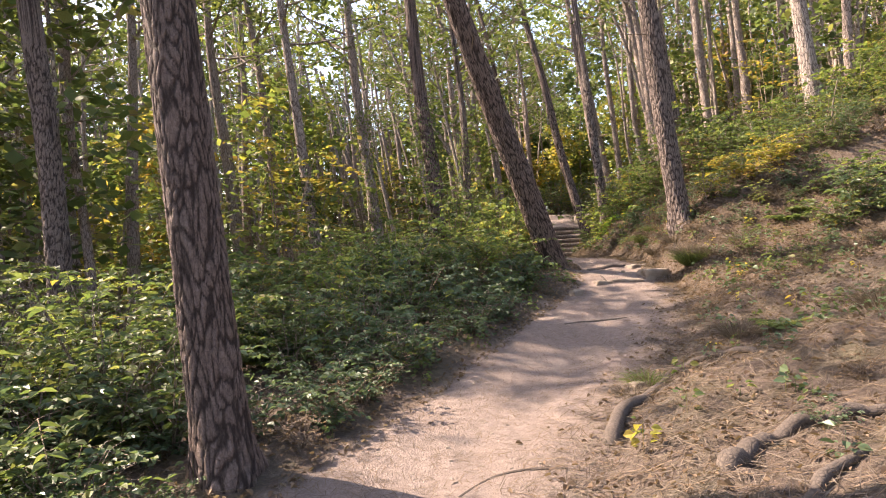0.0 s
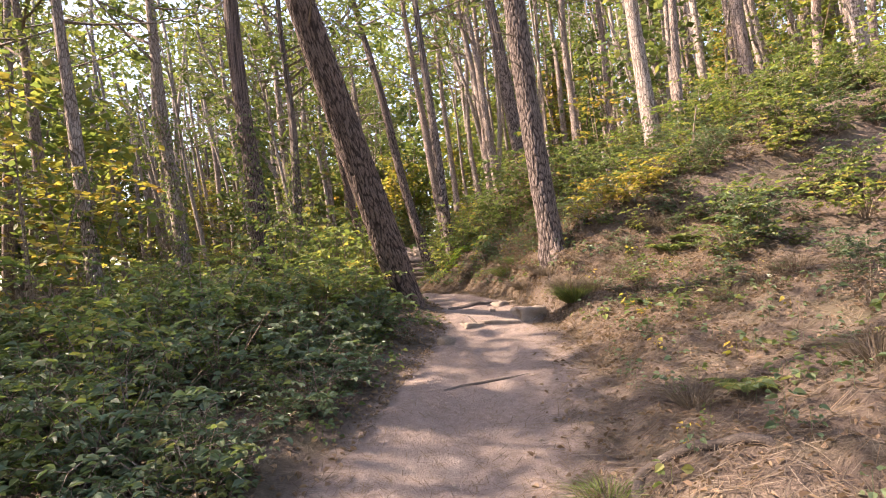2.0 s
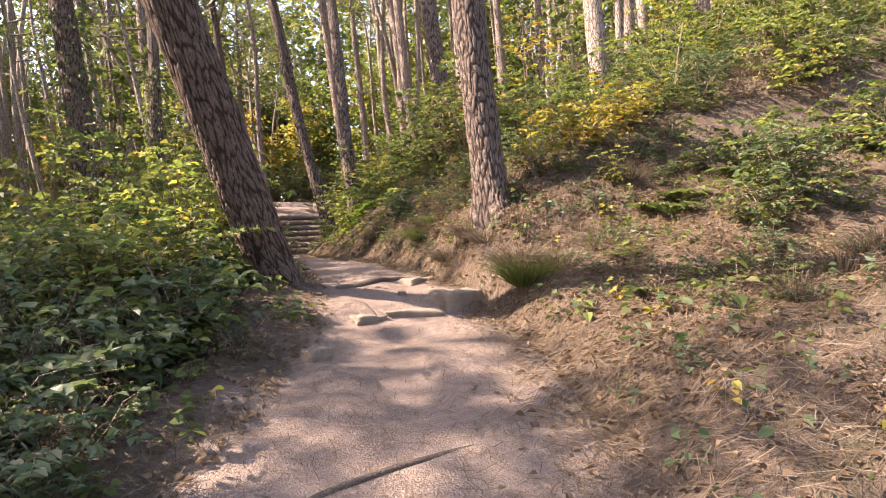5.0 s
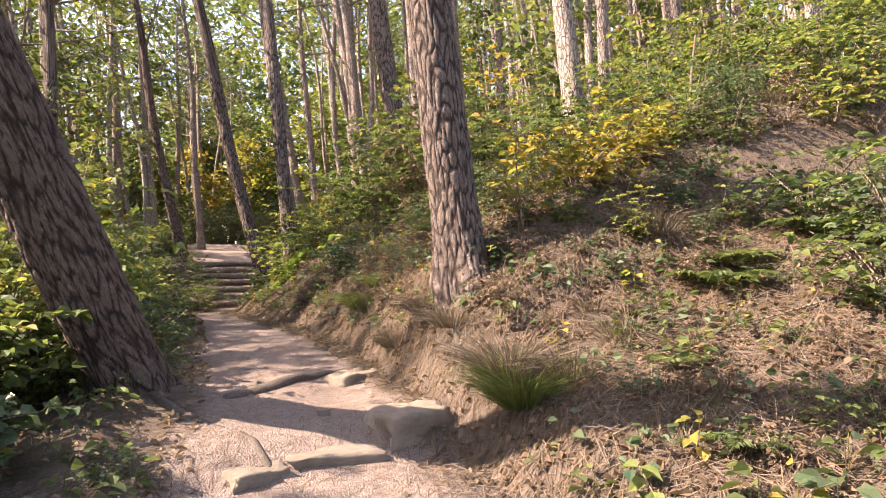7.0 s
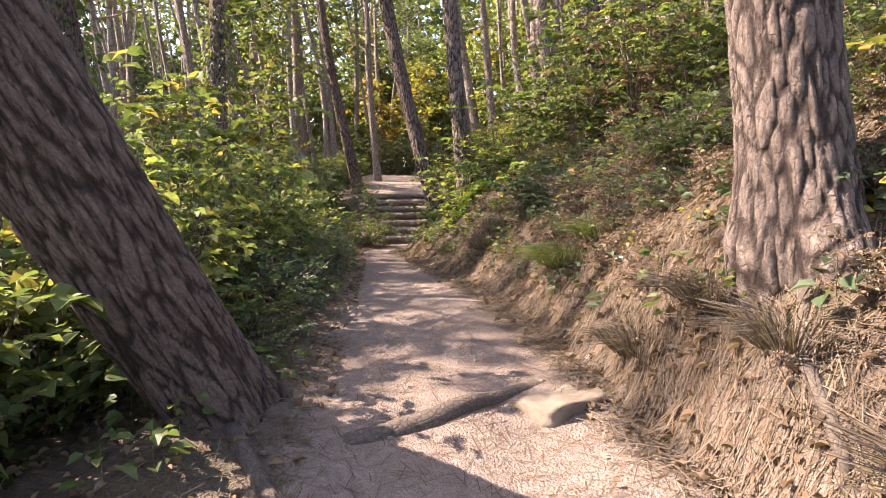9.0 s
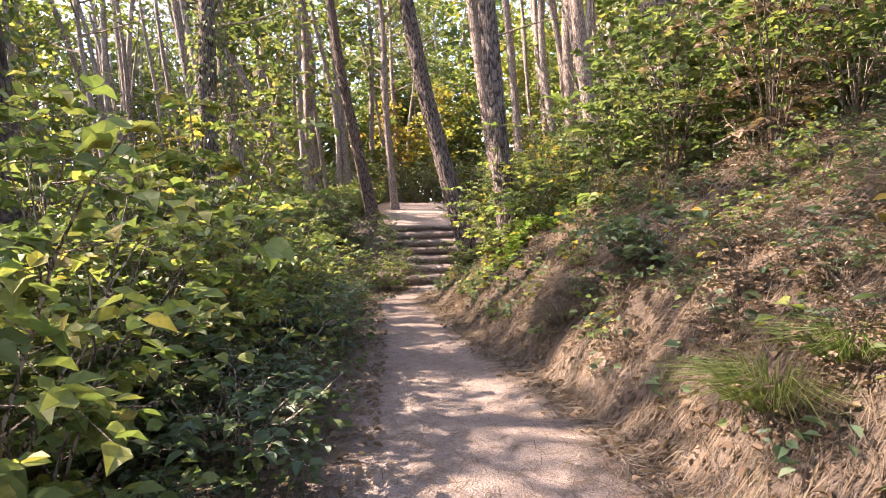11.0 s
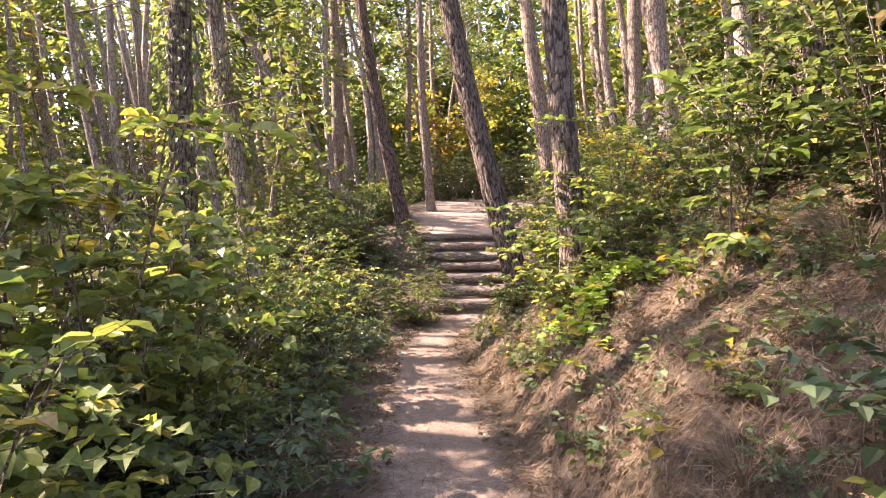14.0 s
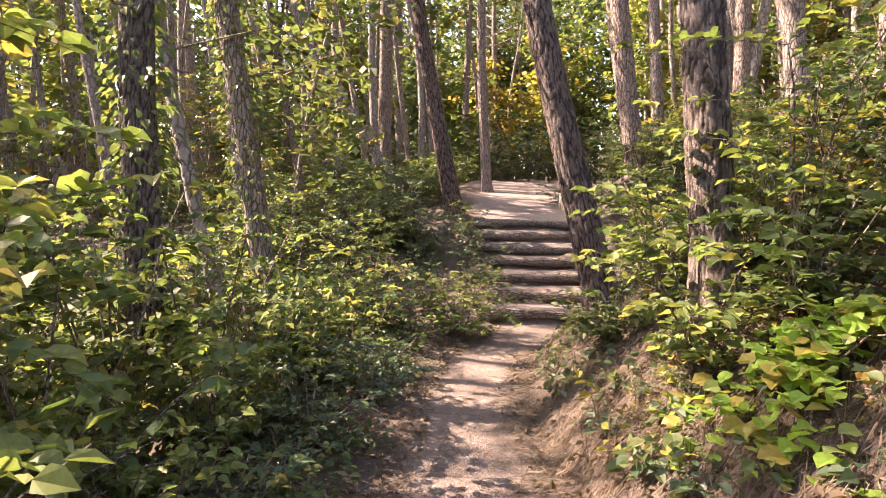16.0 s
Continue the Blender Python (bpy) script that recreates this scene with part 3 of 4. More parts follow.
count = 0
for _ in range(4000):
    x, y = FREE.uniform(-34, 34), FREE.uniform(-8, 58)
    near = -7 < x < 15 and 0 < y < 27
    if near or in_the_way(x, y, 1.4):
        continue
    spots.append((x, y))
    s = FREE.uniform(0.75, 1.15)
    copy_thing(FREE.choice(growths), pose(x, y, at(x, y), FREE.uniform(-4, 4), FREE.uniform(-5, 3), FREE.uniform(-25, 25)) @ Matrix.Scale(s, 4))
    count += 1
    if count == 245:
        break


# ---- undergrowth ----
def shrub(name, seed, height, radius, stems, twigs, per_twig, leaf, mat, label, category="shrub", wide=0.34, group="", flat=0.35, x=0.0, y=-40.0):
    r = np.random.RandomState(seed)
    t = thing(name, x, y, at(x, y) if y > -30 else 0, label, category, group)
    wood, leafage = Soup(), Soup()
    for k in range(stems):
        a = 2 * np.pi * (k + r.uniform(0, 0.8)) / stems
        out = radius * r.uniform(0.25, 1.0)
        top = np.array([np.cos(a) * out, np.sin(a) * out, height * r.uniform(0.55, 1.0)])
        ts = np.linspace(0, 1, 6)[:, None]
        pts = ts * top * [1, 1, 0] * ts ** 0.4 + [0, 0, 1] * ts * top[2] + r.normal(0, 0.02, (6, 3)) * ts
        pts[0] -= [0, 0, 0.12]
        wood.tube(pts[[0, 2, 4, 5]], np.linspace(0.008, 0.003, 4) * (0.7 + height * 0.5), 3)
        for _ in range(twigs):
            i = r.randint(1, 6)
            p0 = pts[i]
            b = a + r.normal(0, 1.2)
            ln = radius * r.uniform(0.3, 0.75)
            d = np.array([np.cos(b), np.sin(b), r.uniform(-0.15, 0.6)])
            tt = np.linspace(0, 1, 4)[:, None]
            tw = p0 + tt * d * ln - tt ** 2 * [0, 0, 0.18 * ln]
            wood.tube(tw[[0, 3]], [0.0035, 0.0015], 3)
            f = r.uniform(0.15, 1.05, per_twig)
            q0 = p0 + f[:, None] * d * ln - f[:, None] ** 2 * [0, 0, 0.18 * ln]
            side = np.where(np.arange(per_twig) % 2, 1.0, -1.0)
            w = d * 0.5 + side[:, None] * np.array([-d[1], d[0], 0]) + r.normal(0, 0.25, (per_twig, 3)) * [1, 1, 0.8] - [0, 0, 0.15]
            if height > 2 and leaf > 0.16:
                leafage.diamonds(q0, w, leaf, r, wide=wide, tilt=flat)
            else:
                leafage.leaves(q0, w, leaf, r, wide=wide, tilt=flat)
    wood.build("stem", TWIG, t)
    leafage.build("foliage", mat, t)
    return t


CLEAR = ((1.9, 11.2, 0.75), (1.75, 10.1, 0.35), (5.0, 18.3, 0.75))


def scatter(models, spots_list, rng, lo=0.75, hi=1.25):
    for x, y in spots_list:
        if any((x - a) ** 2 + (y - b) ** 2 < c * c for a, b, c in CLEAR):
            continue
        s = rng.uniform(lo, hi)
        copy_thing(rng.choice(models), pose(x, y, at(x, y) - 0.02, rng.uniform(-6, 6), rng.uniform(-6, 6), rng.uniform(0, 360)) @ Matrix.Scale(s, 4))


U = "undergrowth beside the trail"
low_models = [shrub("low_shrub", 100 + k, 0.45, 0.42, 9, 4, 7, 0.062, (DARK, GREEN, DARK, DARK)[k], "low leafy shrub with dull green leaves", group=U, x=-30.0 - k) for k in range(4)]
mid_models = [shrub(("leafy_shrub", "leafy_shrub", "dark_leafy_shrub", "light_leafy_shrub")[k], 120 + k, 0.95, 0.58, 10, 6, 9, 0.08, (GREEN, DARK, DARK, LIME)[k], ("dense leafy shrub with green leaves", "dense leafy shrub with green leaves", "dense shrub with dark green leaves", "dense shrub with light green leaves")[k], group=U, x=-34.0 - k) for k in range(4)]
tall_models = [shrub("tall_shrub", 140 + k, 1.75, 0.85, 9, 8, 8, 0.115, (GREEN, LIME, GREEN)[k], "tall loose shrub with broad green leaves", wide=0.43, group=U, x=-38.0 - 2 * k) for k in range(3)]
lime_models = [shrub("yellowing_shrub", 150 + k, 0.9, 0.6, 8, 6, 7, 0.085, (LIME, GOLD)[k], "shrub with yellowing autumn leaves", group=U, x=-46.0 - 2 * k) for k in range(2)]
dry_models = [shrub("withered_shrub", 160 + k, 0.6, 0.45, 9, 5, 5, 0.055, DRY, "withered brown shrub with curled leaves", group=U, x=-50.0 - 2 * k, flat=0.9) for k in range(2)]
thicket_models = [shrub("thicket", 170 + k, 2.3, 1.3, 9, 6, 8, 0.17, (GREEN, DARK, LIME)[k], "distant thicket of green leaves", group="thickets under the pines", x=-54.0 - 3 * k) for k in range(3)]
sapling_models = [shrub("young_tree", 180 + k, 5.2, 1.5, 5, 13, 10, 0.17, (LIME, GREEN, GOLD)[k], "slender young broadleaf tree with thin foliage", "tree", group="young trees under the pines", x=-60.0 - 3 * k) for k in range(3)]


def left_of(y):
    return float(np.interp(y, PATH_Y, PATH_L))


def right_of(y):
    return float(np.interp(y, PATH_Y, PATH_R))


R = random.Random(11)


def band(n, y0, y1, d0, d1, side, power=1.0, gap=0.0):
    out = []
    for _ in range(n):
        y = R.uniform(y0, y1)
        d = d0 + (d1 - d0) * R.random() ** power
        x = left_of(y) - d if side < 0 else right_of(y) + d
        if all((x - a) ** 2 + (y - b) ** 2 > (0.09 if side > 0 else 0.45) for a, b in PINES):
            out.append((x, y))
    return out


# the wood's edge on the low side
scatter(low_models, band(150, 1.5, 23.5, 0.25, 1.3, -1), R, 0.6, 1.15)
scatter(mid_models, band(150, 1.8, 23.5, 0.95, 3.6, -1), R, 0.7, 1.15)
scatter(tall_models, band(46, 3.0, 24, 2.6, 7.0, -1), R, 0.6, 1.0)
scatter(lime_models[:1], band(22, 9.0, 23, 0.7, 2.4, -1), R, 0.6, 1.1)
scatter(mid_models + low_models, band(60, 23.5, 34, 0.4, 4.0, -1), R, 0.7, 1.2)
scatter(thicket_models, band(70, 2, 46, 6.0, 22, -1), R, 0.5, 1.0)
scatter(thicket_models, band(80, 13, 44, 3.6, 13, -1), R, 0.35, 0.6)
# the slope on the high side
scatter(low_models + dry_models, band(46, 2, 24, 1.6, 5.0, 1), R, 0.45, 0.9)
scatter(mid_models + lime_models[:1] + dry_models, band(60, 7, 26, 2.6, 6.5, 1), R, 0.5, 1.0)
scatter(mid_models + tall_models, band(60, 6, 30, 5.0, 12, 1), R, 0.6, 1.0)
scatter(thicket_models, band(60, 6, 48, 9, 26, 1), R, 0.5, 0.9)
scatter(lime_models + mid_models, band(40, 19.6, 30, 0.9, 3.2, 1), R, 0.6, 1.1)
scatter(sapling_models, [p for p in band(34, 12, 52, 5, 24, -1) + band(26, 16, 52, 7, 24, 1)], R, 0.7, 1.15)
# where the trail bends out of sight
scatter(thicket_models, [(R.uniform(-6, 16), R.uniform(37, 56)) for _ in range(60)], R, 0.6, 1.2)
for models in (low_models, mid_models, tall_models, lime_models, dry_models, thicket_models, sapling_models):
    for k, ob in enumerate(models):
        ob.matrix_basis = pose(-20 - 2.0 * k, 20 + 3.1 * models[0].matrix_basis.translation.x / 10, at(-20 - 2.0 * k, 20 + 3.1 * models[0].matrix_basis.translation.x / 10))


# ---- log steps ----
for k, y in enumerate(STEP_Y):
    l, r_ = left_of(y) - 0.12, right_of(y) + 0.12
    zc = 0.82 + (2.15 - 0.82) / len(STEP_Y) * (k + 0.55)
    s, g = Soup(), np.random.RandomState(300 + k)
    ts = np.linspace(0, 1, 24)
    pts = np.stack([l + (r_ - l) * ts, y - 0.03 + 0.03 * np.sin(ts * 4 + k) + g.normal(0, 0.006, 24), zc + 0.015 * np.sin(ts * 5 + 2 * k)], -1)
    rad = 0.075 + 0.008 * np.sin(ts * 9 + k)
    rad[0] = rad[-1] = 0.02
    s.tube(pts, rad, 12)
    tagged(s.build("step_log", LOG, smooth=True), "weathered round log holding an earth step", "step", "log steps of the trail")


# ---- broadleaf trees behind ----
def broadleaf(seed, height, mat, bark, label):
    r = np.random.RandomState(seed)
    t = thing("broadleaf_tree", -30 - seed % 7, 40 + seed % 5, 0, label, "tree", "broadleaf trees of the wood")
    tr, limb, crown = Soup(), Soup(), Soup()
    hs = np.linspace(-0.4, height * 0.92, 14)
    axis = np.stack([0.12 * np.sin(hs * 0.7 + seed), 0.12 * np.sin(hs * 0.6 + 2 * seed), hs], -1)
    tr.tube(axis, np.linspace(0.085, 0.02, 14), 8)
    for k in range(17):
        h = height * (0.16 + 0.8 * k / 17)
        p0 = np.array([np.interp(h, hs, axis[:, 0]), np.interp(h, hs, axis[:, 1]), h])
        a = r.uniform(0, 2 * np.pi)
        ln = r.uniform(0.9, 2.1) * (1.1 - 0.5 * h / height)
        ts = np.linspace(0, 1, 5)[:, None]
        pts = p0 + ts * np.array([np.cos(a), np.sin(a), r.uniform(0.1, 0.7)]) * ln + r.normal(0, 0.05, (5, 3)) * ts
        limb.tube(pts[[0, 2, 4]], np.linspace(0.022, 0.005, 3), 3)
        for _ in range(6):
            c = pts[r.randint(1, 5)] + r.normal(0, 0.3, 3)
            m = r.randint(8, 16)
            crown.diamonds(c + r.normal(0, [0.26, 0.26, 0.13], (m, 3)), unit(r, m, -0.2), 0.27, r, wide=0.40, tilt=0.5)
    tr.build("trunk", bark, t, smooth=True)
    limb.build("limb", TWIG, t)
    crown.build("crown", mat, t, "thin crown of separate leaves")
    return t


broad_models = [broadleaf(400 + k, (7.5, 9.0, 6.5, 8.5)[k], (LIME, GREEN, GOLD, GREEN)[k], (BARK_GREY, BARK, BARK_GREY, BARK)[k],
                          ("slender broadleaf tree with yellow-green leaves", "broadleaf tree with green leaves", "young tree with golden autumn leaves", "broadleaf tree with green leaves")[k]) for k in range(4)]
B = random.Random(21)
placed = 0
for _ in range(3000):
    x, y = B.uniform(-28, 28), B.uniform(8, 58)
    l, r_ = left_of(y), right_of(y)
    gap_l, gap_r = (4.5, 8.0 if y > 20 else 15.0) if y < 27 else (3.0, 3.0)
    if l - gap_l < x < r_ + gap_r or (l - 9 < x < l and y < 14) or any((x - a) ** 2 + (y - b) ** 2 < 0.8 for a, b in spots):
        continue
    if l - 11 < x < l and 9 < y < 27 and B.random() < 0.9:
        continue
    spots.append((x, y))
    copy_thing(B.choice(broad_models[:2] + broad_models), pose(x, y, at(x, y), B.uniform(-5, 5), B.uniform(-9, 3), B.uniform(0, 360)) @ Matrix.Scale(B.uniform(0.7, 1.25), 4))
    placed += 1
    if placed == 85:
        break
for k in range(50):
    x, y = (B.uniform(-12, 30), B.uniform(42, 62)) if k < 32 else (B.uniform(1, 24), B.uniform(33, 56))
    if left_of(y) - 1.2 < x < right_of(y) + 1.2 and y < 42:
        continue
    copy_thing(B.choice(broad_models), pose(x, y, at(x, y), B.uniform(-5, 5), B.uniform(-9, 3), B.uniform(0, 360)) @ Matrix.Scale(B.uniform(0.8, 1.35), 4))
for k, ob in enumerate(broad_models):
    ob.matrix_basis = pose(-16 - 3 * k, 30 + 4 * k, at(-16 - 3 * k, 30 + 4 * k))

# the wood far off: clumps of leaves and thin pale stems
def far_wood(name, seed, clumps, mat, label):
    r = np.random.RandomState(seed)
    s = Soup()
    a, d = r.uniform(-1.5, 1.5, clumps), r.uniform(44, 78, clumps)
    cx, cy = 3 + d * np.sin(a), 12 + d * np.cos(a)
    cz = land(cx, cy) + 27 * r.uniform(0, 1, clumps) ** 1.15
    m = 48
    spread = r.normal(0, 1, (clumps, m, 3)) * (np.array([1.0, 1.0, 0.75]) * r.uniform(0.7, 1.7, clumps)[:, None])[:, None]
    p = (np.stack([cx, cy, cz], -1)[:, None] + spread).reshape(-1, 3)
    s.diamonds(p, unit(r, len(p), -0.2), 0.62, r, wide=0.36, tilt=0.8)
    tagged(s.build(name, mat), label, "wood", kind="stuff")


far_wood("far_green_foliage", 501, 900, GREEN, "far green foliage of the wood")
far_wood("far_light_foliage", 502, 560, LIME, "far yellow-green foliage of the wood")
far_wood("far_autumn_foliage", 503, 420, GOLD, "far yellow autumn foliage of the wood")
far_wood("far_dull_foliage", 504, 1300, NEEDLE, "far dull green needles of the wood")
def far_trunks(name, seed, count, mat, label):
    stems, g = Soup(), np.random.RandomState(seed)
    for k in range(count):
        a, d = g.uniform(-1.4, 1.4), g.uniform(20, 62)
        x, y, h = 3 + d * math.sin(a), 12 + d * math.cos(a), g.uniform(8, 15)
        if left_of(y) - 2 < x < right_of(y) + 2 or y < 20:
            continue
        z, w, b = at(x, y), g.normal(-0.9, 1.1), g.uniform(0.05, 0.3)
        ts = np.linspace(0, 1, 9)
        stems.tube(np.stack([x + w * ts + b * np.sin(6 * ts + k), y + 0.5 * b * np.sin(5 * ts + 2 * k), z - 0.3 + h * ts], -1), g.uniform(0.06, 0.15) * (1 - 0.5 * ts), 7)
    tagged(stems.build(name, mat, smooth=True), label, "wood", kind="stuff")


far_trunks("far_pale_trunks", 510, 330, BARK_GREY, "far slender pale trunks of the wood")
far_trunks("far_brown_trunks", 511, 420, BARK, "far slender brown trunks of the wood")
# tall trees added up the sun's side to shade the low verge and bank
for k, (x, y, sc) in enumerate(((-8.6, 10.6, 1.0), (-9.6, 13.2, 1.05), (-11.2, 11.4, 1.05))):
    copy_thing(growths[k], pose(x, y, at(x, y), 0, 0, 71 * k) @ Matrix.Scale(sc, 4))
for k, (x, y, sc) in enumerate(((-8.0, 12.4, 1.15), (-10.4, 14.0, 1.25), (-4.4, 18.6, 1.0))):
    copy_thing(broad_models[(1, 3, 0)[k % 3]], pose(x, y, at(x, y), 0, 0, 97 * k) @ Matrix.Scale(sc, 4))


# ---- shrubs that stand out ----
def own(name, seed, x, y, height, radius, stems, twigs, per, leaf, mat, label, wide=0.36, flat=0.35):
    return shrub(name, seed, height, radius, stems, twigs, per, leaf, mat, label, wide=wide, flat=flat, x=x, y=y)


own("yellow_shrub", 201, 5.60, 11.15, 0.5, 0.6, 10, 7, 8, 0.08, GOLD, "yellow and orange leaved shrub beside the bank pine")
own("yellow_shrub", 202, 6.25, 11.2, 0.45, 0.65, 10, 7, 8, 0.08, GOLD, "low yellow shrub on the slope")
own("orange_shrub", 203, 4.95, 11.05, 0.65, 0.3, 5, 3, 4, 0.11, GOLD, "sparse shrub with large orange leaves beside a pine")
own("green_shrub", 204, 5.00, 15.3, 0.4, 0.5, 10, 5, 7, 0.085, DARK, "dark green leafy clump on the bank")
own("broad_leaved_sapling", 206, 5.65, 17.5, 1.35, 0.45, 4, 4, 6, 0.14, LIME, "sapling with broad drooping light green leaves")
own("lime_shrub", 207, 5.35, 20.4, 1.3, 0.8, 10, 7, 8, 0.10, LIME, "bushy yellow-green shrub round a pine's foot")
own("lime_shrub", 208, 5.75, 19.6, 1.6, 0.8, 9, 7, 8, 0.10, LIME, "tall yellow-green shrub on the bank")
own("step_bush", 209, 4.0, 23.4, 0.85, 0.75, 12, 7, 8, 0.075, LIME, "sunlit bush at the foot of the log steps")
own("lime_shrub", 210, 1.2, 13.9, 1.6, 0.8, 10, 8, 9, 0.11, LIME, "tall bright yellow-green shrub beside the trail")
own("lime_shrub", 211, 1.8, 16.5, 1.3, 0.75, 9, 7, 8, 0.11, LIME, "yellow-green shrub with broad leaves")
own("lime_shrub", 212, 1.9, 18.6, 1.6, 0.75, 8, 6, 8, 0.115, LIME, "yellow-green shrub with broad leaves")
own("green_shrub", 213, 0.7, 10.7, 1.0, 0.7, 11, 7, 8, 0.095, GREEN, "leafy green shrub under a leaning pine")
own("green_shrub", 214, 1.0, 12.6, 1.3, 0.8, 11, 7, 8, 0.10, LIME, "bright green shrub behind a leaning pine")
own("green_shrub", 215, -2.6, 4.6, 1.5, 0.9, 12, 8, 9, 0.10, GREEN, "tall leafy green shrub beside a pine")
own("green_shrub", 216, -3.6, 6.3, 1.8, 1.0, 12, 8, 9, 0.10, LIME, "tall yellow-green shrub beside a pine")
own("green_shrub", 217, -2.9, 3.2, 1.1, 0.8, 12, 8, 9, 0.09, GREEN, "leafy green shrub beside a pine")
own("withered_bush", 218, 6.3, 15.6, 1.7, 0.8, 9, 7, 7, 0.09, DRY, "tall shrub with withering red and brown leaves")
own("tall_shrub", 219, 6.1, 16.7, 1.5, 0.8, 9, 7, 7, 0.09, GREEN, "tall green shrub on the bank")
own("green_shrub", 220, 6.9, 15.4, 1.6, 0.9, 10, 7, 8, 0.11, GREEN, "tall green shrub on the slope")
own("green_shrub", 221, 7.3, 13.4, 1.2, 0.9, 10, 7, 8, 0.10, GREEN, "green shrub on the slope")
own("dark_bush", 222, 6.75, 30.0, 0.55, 0.6, 10, 6, 8, 0.06, DARK, "low dark bush beside the upper trail")
own("green_shrub", 223, 5.2, 13.0, 0.7, 0.5, 9, 5, 6, 0.075, GREEN, "green shrub on the bank behind a pine")
own("green_shrub", 224, 6.9, 9.9, 0.55, 0.6, 10, 6, 7, 0.08, GREEN, "low fern-like green shrub on the slope")
own("green_shrub", 225, 5.9, 8.9, 0.45, 0.5, 10, 5, 7, 0.07, GREEN, "low green shrub in dry grass")
own("green_shrub", 226, 7.9, 8.6, 0.7, 0.7, 10, 6, 7, 0.09, LIME, "sunlit yellow-green shrub on the slope")
own("green_shrub", 227, 8.6, 10.6, 0.8, 0.8, 10, 6, 7, 0.09, LIME, "sunlit yellow-green shrub on the slope")
own("lime_shrub", 228, 5.05, 19.25, 0.8, 0.5, 9, 6, 8, 0.09, LIME, "yellow-green shrub before a pine's foot", 0.42)
own("green_shrub", 229, 5.5, 19.1, 0.9, 0.5, 9, 6, 8, 0.09, GREEN, "leafy green shrub before a pine's foot", 0.42)
own("green_shrub", 230, 4.95, 20.6, 0.42, 0.4, 9, 6, 8, 0.07, GREEN, "low green shrub at the trail's edge", 0.40)
own("hazel_shrub", 231, 1.75, 17.2, 2.3, 0.75, 8, 9, 7, 0.15, LIME, "tall shrub with large broad yellowing leaves", 0.46)
own("hazel_shrub", 232, 1.45, 18.4, 2.7, 0.85, 8, 10, 7, 0.14, LIME, "tall shrub with large broad yellowing leaves", 0.46)
own("hazel_shrub", 233, 1.8, 15.6, 1.5, 0.6, 8, 8, 8, 0.09, LIME, "tall shrub with large broad yellowing leaves", 0.46)
own("broad_leaved_plant", 234, 1.1, 9.85, 0.6, 0.5, 9, 5, 7, 0.12, DARK, "low plant with broad dark green leaves", 0.44)
own("broad_leaved_plant", 235, 0.75, 9.2, 0.55, 0.5, 9, 5, 7, 0.12, DARK, "low plant with broad dark green leaves", 0.44)
own("broad_leaved_plant", 236, 1.35, 10.7, 0.55, 0.4, 8, 5, 7, 0.11, DARK, "low plant with broad dark green leaves", 0.44)
own("broad_leaved_plant", 237, 1.3, 11.6, 0.9, 0.5, 9, 6, 7, 0.12, GREEN, "plant with broad green leaves behind a leaning pine", 0.44)
own("broad_leaved_plant", 238, 0.4, 8.4, 0.5, 0.5, 9, 5, 7, 0.11, DARK, "low plant with broad dark green leaves", 0.44)
W = random.Random(77)
scatter(mid_models + lime_models, [(right_of(y) + W.uniform(1.0, 3.2), y) for y in [19.6 + 0.38 * k for k in range(26)]], W, 0.65, 1.15)
scatter(tall_models, [(right_of(y) + W.uniform(3.0, 7.5), y) for y in [12.5 + 0.5 * k for k in range(34)]], W, 0.55, 1.0)
scatter(mid_models + low_models, [(right_of(y) + W.uniform(3.6, 10), y) for y in [4 + 0.28 * k for k in range(60)]], W, 0.5, 0.95)
scatter(tall_models + lime_models[:1], [(left_of(y) - W.uniform(1.6, 5.5), y) for y in [10.5 + 0.4 * k for k in range(40)]], W, 0.6, 1.0)
scatter(mid_models, [(left_of(y) - W.uniform(0.9, 4.5), y) for y in [23.5 + 0.3 * k for k in range(46)]], W, 0.8, 1.3)
scatter(mid_models + lime_models, [(right_of(y) + W.uniform(0.5, 3.5), y) for y in [29.5 + 0.3 * k for k in range(30)]], W, 0.7, 1.2)

for k, (x, y, s) in enumerate(((5.4, 11.9, 0.8), (5.9, 12.2, 0.9), (6.5, 11.6, 0.8), (6.9, 12.5, 1.0), (7.5, 12.6, 0.9), (6.6, 10.6, 0.6), (7.2, 10.8, 0.7), (5.5, 12.9, 0.9), (6.2, 13.3, 1.0),
                             (5.2, 10.3, 0.45), (6.0, 10.2, 0.5), (8.2, 11.9, 0.9), (5.3, 14.9, 0.5), (5.8, 14.6, 0.7), (8.4, 9.4, 0.7), (7.4, 9.2, 0.6), (6.7, 8.6, 0.5), (5.25, 10.85, 0.5), (5.6, 10.5, 0.55), (6.1, 10.55, 0.55), (6.5, 10.15, 0.5), (5.15, 11.5, 0.55), (5.5, 11.4, 0.6), (6.9, 11.1, 0.7))):
    copy_thing((mid_models[2], mid_models[0], lime_models[0], mid_models[3], mid_models[1])[k % 5], pose(x, y, at(x, y) - 0.02, 0, -8, 61 * k) @ Matrix.Scale(0.7 * s, 4))
scatter(low_models + dry_models + dry_models, [(right_of(y) + W.uniform(0.6, 2.6), y) for y in [8.0 + 0.1 * k for k in range(40)]], W, 0.28, 0.5)
scatter(dry_models, [(right_of(y) + W.uniform(0.15, 1.1), y) for y in [10.6 + 0.16 * k for k in range(26)]], W, 0.35, 0.6)
scatter(low_models[:1] + low_models[2:3] + dry_models, [(right_of(y) + W.uniform(0.35, 2.3), y) for y in [12.2 + 0.13 * k for k in range(64)]], W, 0.28, 0.5)
